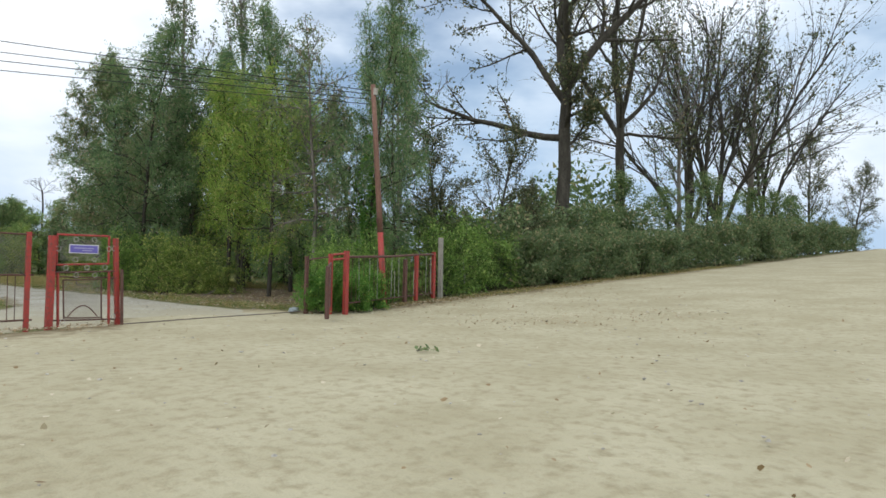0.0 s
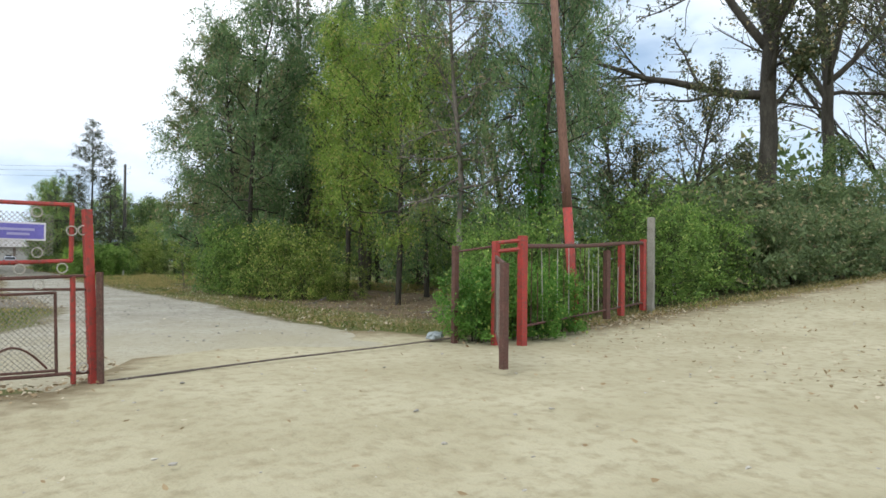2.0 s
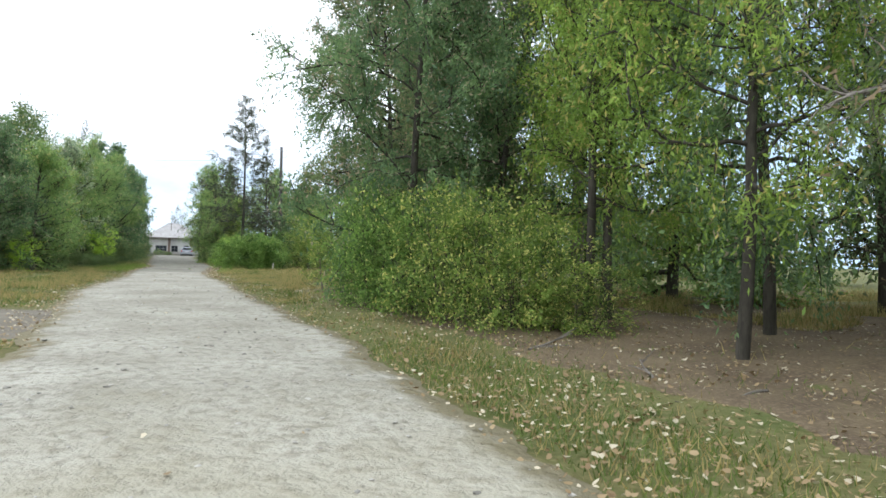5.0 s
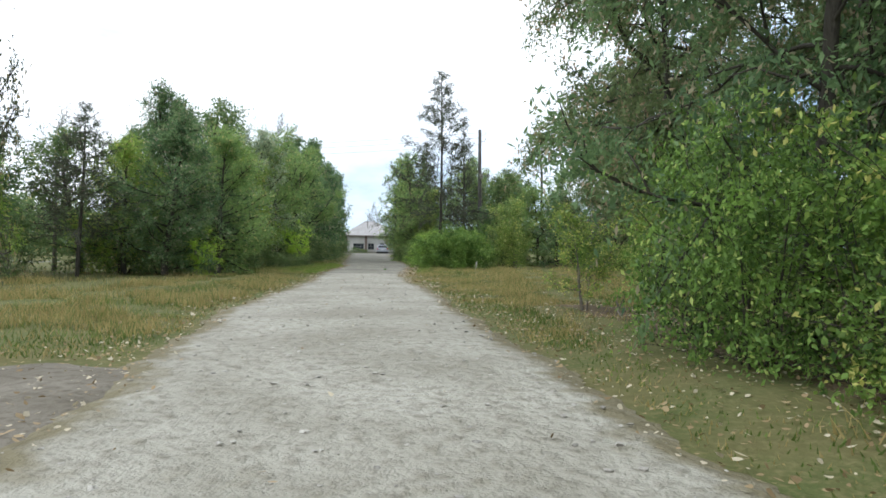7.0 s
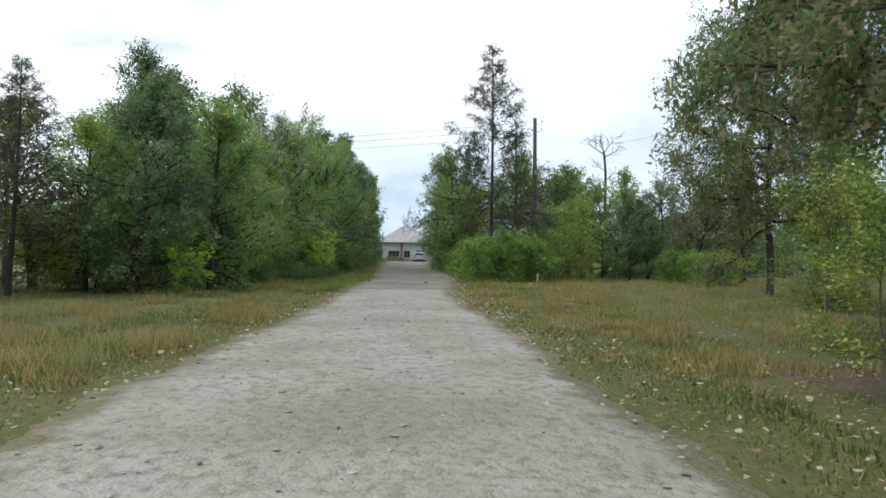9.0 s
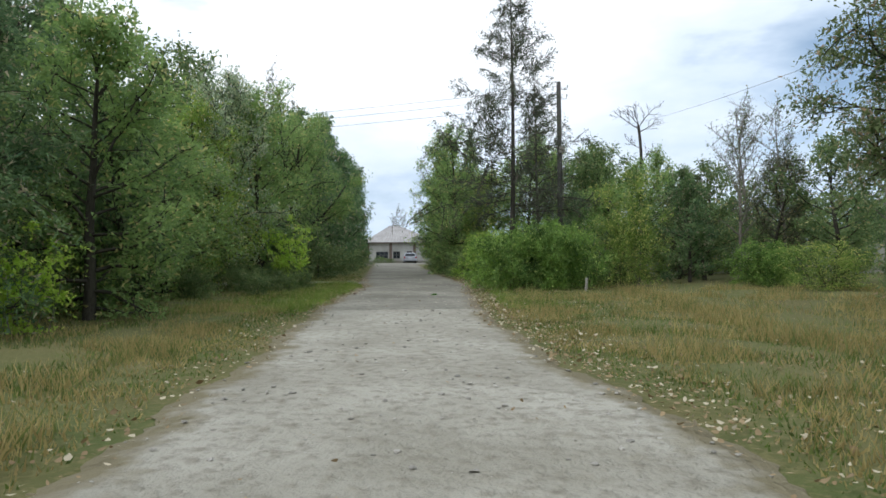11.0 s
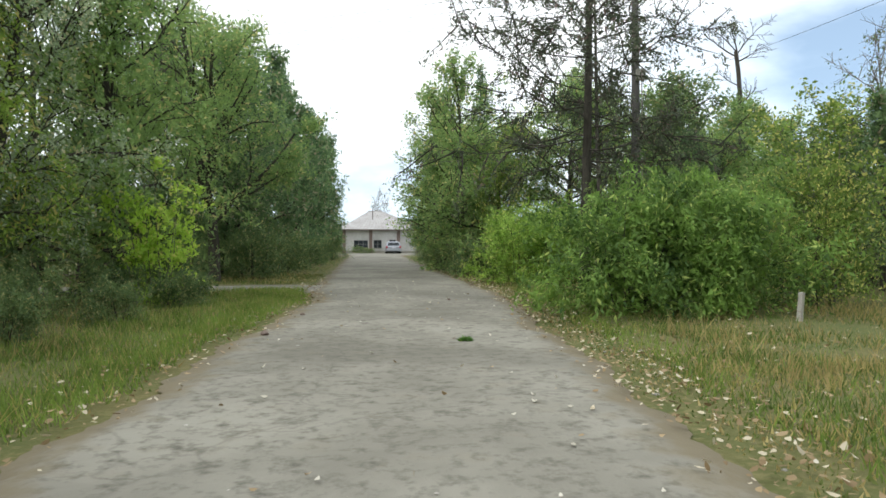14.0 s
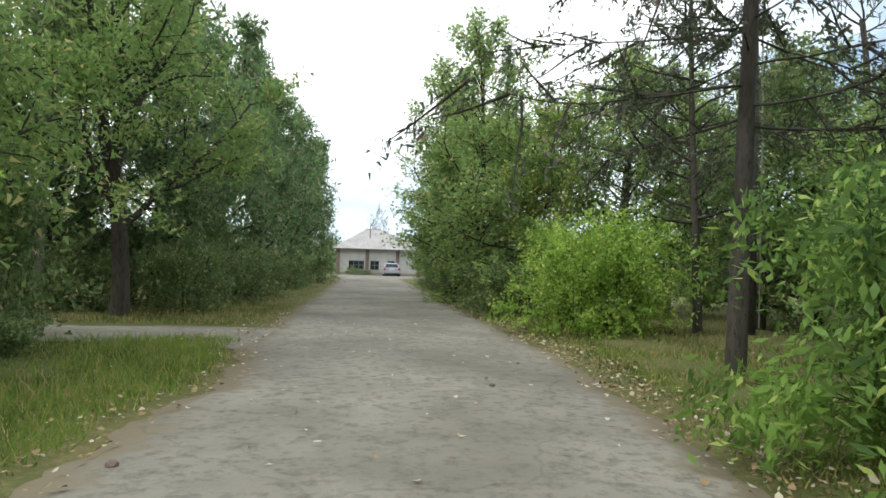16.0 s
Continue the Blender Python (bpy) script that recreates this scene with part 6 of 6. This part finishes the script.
def fallen_leaves():
    rng = np.random.RandomState(43)
    pts = []

    def scatter(n, f):
        pts.append(f(n))

    def along_right(n):
        y = rng.uniform(17, 92, n)
        return np.stack([right_edge(y) + np.where(rng.rand(n) < 0.7, rng.gamma(1.5, 0.42, n) - 0.35, rng.uniform(0, 4.5, n)), y], 1)

    def along_left(n):
        y = rng.uniform(24, 76, n)
        return np.stack([left_edge(y) - rng.gamma(1.5, 0.38, n) + 0.3, y], 1)

    def drift(n):
        y = rng.uniform(43, 90, n)
        return np.stack([right_edge(y) + rng.gamma(1.8, 0.28, n) - 0.15, y], 1)

    def under_trees(n):
        return np.stack([rng.uniform(2.2, 11, n), rng.uniform(15.5, 38, n)], 1)

    def fence_foot(n):
        x = rng.uniform(2.8, 30, n)
        return np.stack([x, road_bound(x) + rng.normal(0.15, 0.4, n)], 1)

    def fence_heap(n):
        x = rng.normal(7.2, 1.2, n)
        return np.stack([x, road_bound(x) + rng.normal(-0.15, 0.22, n)], 1)

    def gate_foot(n):
        x = rng.uniform(-9, -3.2, n)
        return np.stack([x, road_bound(x) + rng.normal(0.1, 0.28, n)], 1)

    def meadow(n):
        y = rng.uniform(30, 62, n)
        return np.stack([right_edge(y) + rng.gamma(1.8, 1.5, n), y], 1)

    def corner(n):
        y = rng.uniform(15.0, 21, n)
        return np.stack([right_edge(y) + rng.gamma(1.6, 0.9, n) - 0.3, y], 1)

    def sand_edge(n):
        x = rng.uniform(2.5, 17, n)
        return np.stack([x, road_bound(x) - 0.2 - rng.gamma(1.3, 1.6, n)], 1)

    def on_sand(n):
        return np.stack([rng.uniform(-9, 14, n), rng.uniform(-4, 14, n)], 1)

    def sand_drift(n):
        u = rng.beta(1.6, 1.2, n)
        return np.stack([1.6 + 7.4 * u + rng.normal(0, 0.5, n), 8.2 - 2.6 * u + rng.normal(0, 0.9, n)], 1)

    def on_track(n):
        return np.stack([rng.uniform(-9, -2.8, n), rng.uniform(24.5, 30.8, n)], 1)

    def on_drive(n):
        y = rng.uniform(16, 78, n)
        return np.stack([rng.uniform(-3, 2, n), y], 1)

    for n, f in ((5200, along_right), (2200, along_left), (2600, drift), (9500, under_trees), (2600, fence_foot), (900, fence_heap), (900, gate_foot), (800, on_sand), (520, sand_drift), (900, sand_edge), (1100, corner), (1800, meadow), (900, on_track), (220, on_drive)):
        scatter(n, f)
    p = np.concatenate(pts)
    n = len(p)
    z = height(p[:, 0], p[:, 1]) + 0.055 + 0.03 * rng.rand(n)
    c = np.stack([p[:, 0], p[:, 1], z], 1)
    d = unit(rng.normal(size=(n, 3)) * np.array([1, 1, 0.25]))
    side = unit(np.cross(d, np.array([0, 0, 1.0]) + rng.normal(size=(n, 3)) * 0.35))
    L = rng.uniform(0.024, 0.062, (n, 1)) * np.where(rng.rand(n, 1) < 0.12, 1.35, 1.0)
    wd, up = side * L * rng.uniform(0.22, 0.42, (n, 1)), np.array([0, 0, 1.0]) * L * rng.uniform(-0.05, 0.22, (n, 1))
    q = np.stack([c - d * L * 0.55 + up, c - d * L * 0.2 + wd, c + d * L * 0.22 + wd * 0.8 + up * 0.4, c + d * L * 0.58 + up, c + d * L * 0.2 - wd * 0.9, c - d * L * 0.25 - wd], 1)
    ob = new("fallen_leaves", quads_mesh("fallen_leaves", q, M_DRYLEAF))
    tagged(ob, "dry curled tan leaves scattered on the ground", "fallen leaves", kind="stuff")


fallen_leaves()


def loose_stones():
    rng = np.random.RandomState(44)
    bm = bmesh.new()
    bmesh.ops.create_icosphere(bm, subdivisions=1, radius=1)
    V = np.array([v.co[:] for v in bm.verts])
    F = [[v.index for v in f.verts] for f in bm.faces]
    bm.free()
    out_v, out_f = [], []
    for k in range(3300):
        if k < 2100:
            y = rng.uniform(15, 55)
            x = rng.uniform(float(left_edge(y)) + 0.1, float(right_edge(y)) - 0.1)
        elif k < 2500:
            y = rng.uniform(55, 90)
            x = rng.uniform(-2.5, 2.3)
        else:
            x, y = rng.uniform(-10, 12), rng.uniform(-4, 13.5)
        r = 0.005 + (0.024 if k < 2500 else 0.022) * rng.rand() ** 3
        v = V * (1 + 0.3 * rng.normal(size=(len(V), 1))) * r * np.array([1.2, 1, 0.45]) + np.array([x, y, hz(x, y) + 0.035 + 0.3 * r])
        out_f += [[i + len(out_v) for i in f] for f in F]
        out_v += v.tolist()
    me = bpy.data.meshes.new("loose_stones")
    me.from_pydata(out_v, [], out_f)
    me.materials.append(M_STONE)
    tagged(new("loose_stones", me), "small pale stones loose on the road", "stones", kind="stuff")


loose_stones()


def fallen_twig(name, x, y, turn, L, label):
    rng = np.random.RandomState(int(100 * x + y) % 9999)
    pts = [Vector((L * (i / 6 - 0.5), rng.uniform(-0.03, 0.03), 0.05 + 0.015 * math.sin(i))) for i in range(7)]
    g = thing(name, (x, y, hz(x, y)), label, "twig")
    g.rotation_euler = (0, 0, radians(turn))
    Build().tube(pts, [0.011, 0.010, 0.009, 0.008, 0.007, 0.005, 0.003], 5).object("stem", M_BARK, g)
    for _ in range(14):
        c = np.array([tuple(pts[rng.randint(1, 7)])]) + rng.normal(size=(1, 3)) * np.array([0.07, 0.10, 0.015])
        c[:, 2] = np.abs(c[:, 2]) + 0.02
        leaf = new("leaf", quads_mesh("leaf", leaf_corners(rng, c, np.zeros((1, 3)), 0.11, 0.065, 0.8), M_BROAD))
        leaf.parent = g


def dead_branch(x, y, z, turn, rise, L, label):
    """A bare broken branch with a few side twigs, one end on the ground."""
    rng = np.random.RandomState(int(31 * x + 7 * y))
    wood, out = Build(), []
    a, e = radians(turn), radians(rise)
    ramify(rng, wood, (0, 0, 0), (math.cos(a) * math.cos(e), math.sin(a) * math.cos(e), math.sin(e)), L, 0.018, 2, out, 0.0, 0.06, (0, 0, 5), 0.4)
    ob = wood.object("dead_branch", M_BARK_PALE)
    ob.location = (x, y, hz(x, y) + z)
    tagged(ob, label, "branch", "dead branches under the trees")


dead_branch(4.3, 17.2, 0.06, 35, 24, 1.5, "pale bare branch leaning on leaf litter")
for x, y, turn, L in ((3.6, 20.4, 60, 0.8), (4.3, 19.6, 200, 1.3), (4.6, 18.4, 300, 1.1), (3.4, 22.6, 20, 1.0), (3.9, 34.6, 80, 1.1)):
    dead_branch(x, y, 0.07, turn, 5, L, "dry grey branch lying on leaf litter")
fallen_twig("fallen_sprig", -1.82, 5.35, 20, 0.42, "broken leafy green sprig on the sand")


def grass_tuft(x, y):
    """A clod of green moss and grass lying on the asphalt."""
    rng = np.random.RandomState(61)
    n = 420
    a, r = rng.uniform(0, 6.283, n), 0.065 * np.sqrt(rng.rand(n))
    base = np.stack([r * np.cos(a) * 1.2, r * np.sin(a), np.full(n, 0.045) + 0.05 * (1 - (r / 0.065) ** 2) * rng.rand(n)], 1)
    tip = base + np.stack([np.cos(a) * 0.03, np.sin(a) * 0.03, rng.uniform(0.01, 0.04, n)], 1) + rng.normal(size=(n, 3)) * 0.008
    w = unit(rng.normal(size=(n, 3))) * 0.005
    ob = new("grass_clod", quads_mesh("grass_clod", np.stack([base - w, tip, base + w], 1), M_DEEP))
    ob.location = (x, y, hz(x, y))
    tagged(ob, "small dark green clod of grass on asphalt", "grass clod")


grass_tuft(0.36, 59.95)


def pale_leaves():
    rng = np.random.RandomState(62)
    n = 110
    y = rng.uniform(54.5, 74, n)
    c = np.stack([rng.uniform(-2.3, 1.7, n), y, height(0 * y, y) + 0.066], 1)
    d = unit(rng.normal(size=(n, 3)) * np.array([1, 1, 0.15]))
    side = unit(np.cross(d, np.array([0, 0, 1.0]) + rng.normal(size=(n, 3)) * 0.3))
    L = rng.uniform(0.025, 0.065, (n, 1))
    up = np.array([0, 0, 1.0]) * L * rng.uniform(0.05, 0.3, (n, 1))
    wd = side * L * 0.3
    q = np.stack([c - d * L * 0.5 + up, c - d * L * 0.15 + wd, c + d * L * 0.2 + wd * 0.8, c + d * L * 0.55 + up, c + d * L * 0.15 - wd, c - d * L * 0.2 - wd * 0.9], 1)
    tagged(new("pale_leaves", quads_mesh("pale_leaves", q, M_PALELEAF)), "bleached curled leaves scattered over the asphalt", "fallen leaves", kind="stuff")


pale_leaves()


def clod(x, y, r, label):
    """An uneven lump of stone or earth."""
    bm = bmesh.new()
    bmesh.ops.create_icosphere(bm, subdivisions=2, radius=r)
    for v in bm.verts:
        v.co *= 1 + 0.3 * noise.noise(v.co * 1.6 / r + Vector((x, y, 0)))
        v.co.z *= 0.65
    me = bpy.data.meshes.new("stone")
    bm.to_mesh(me)
    me.materials.append(M_BRICK)
    ob = new("stone", me)
    ob.location = (x, y, hz(x, y) + 0.05 + 0.4 * r)
    tagged(ob, label, "stone", "stones on the asphalt")


for x, y, r in ((-2.2, 60.75, 0.055), (-1.95, 63.2, 0.04), (0.9, 66.0, 0.035)):
    clod(x, y, r, "small brown stone lying on the asphalt")
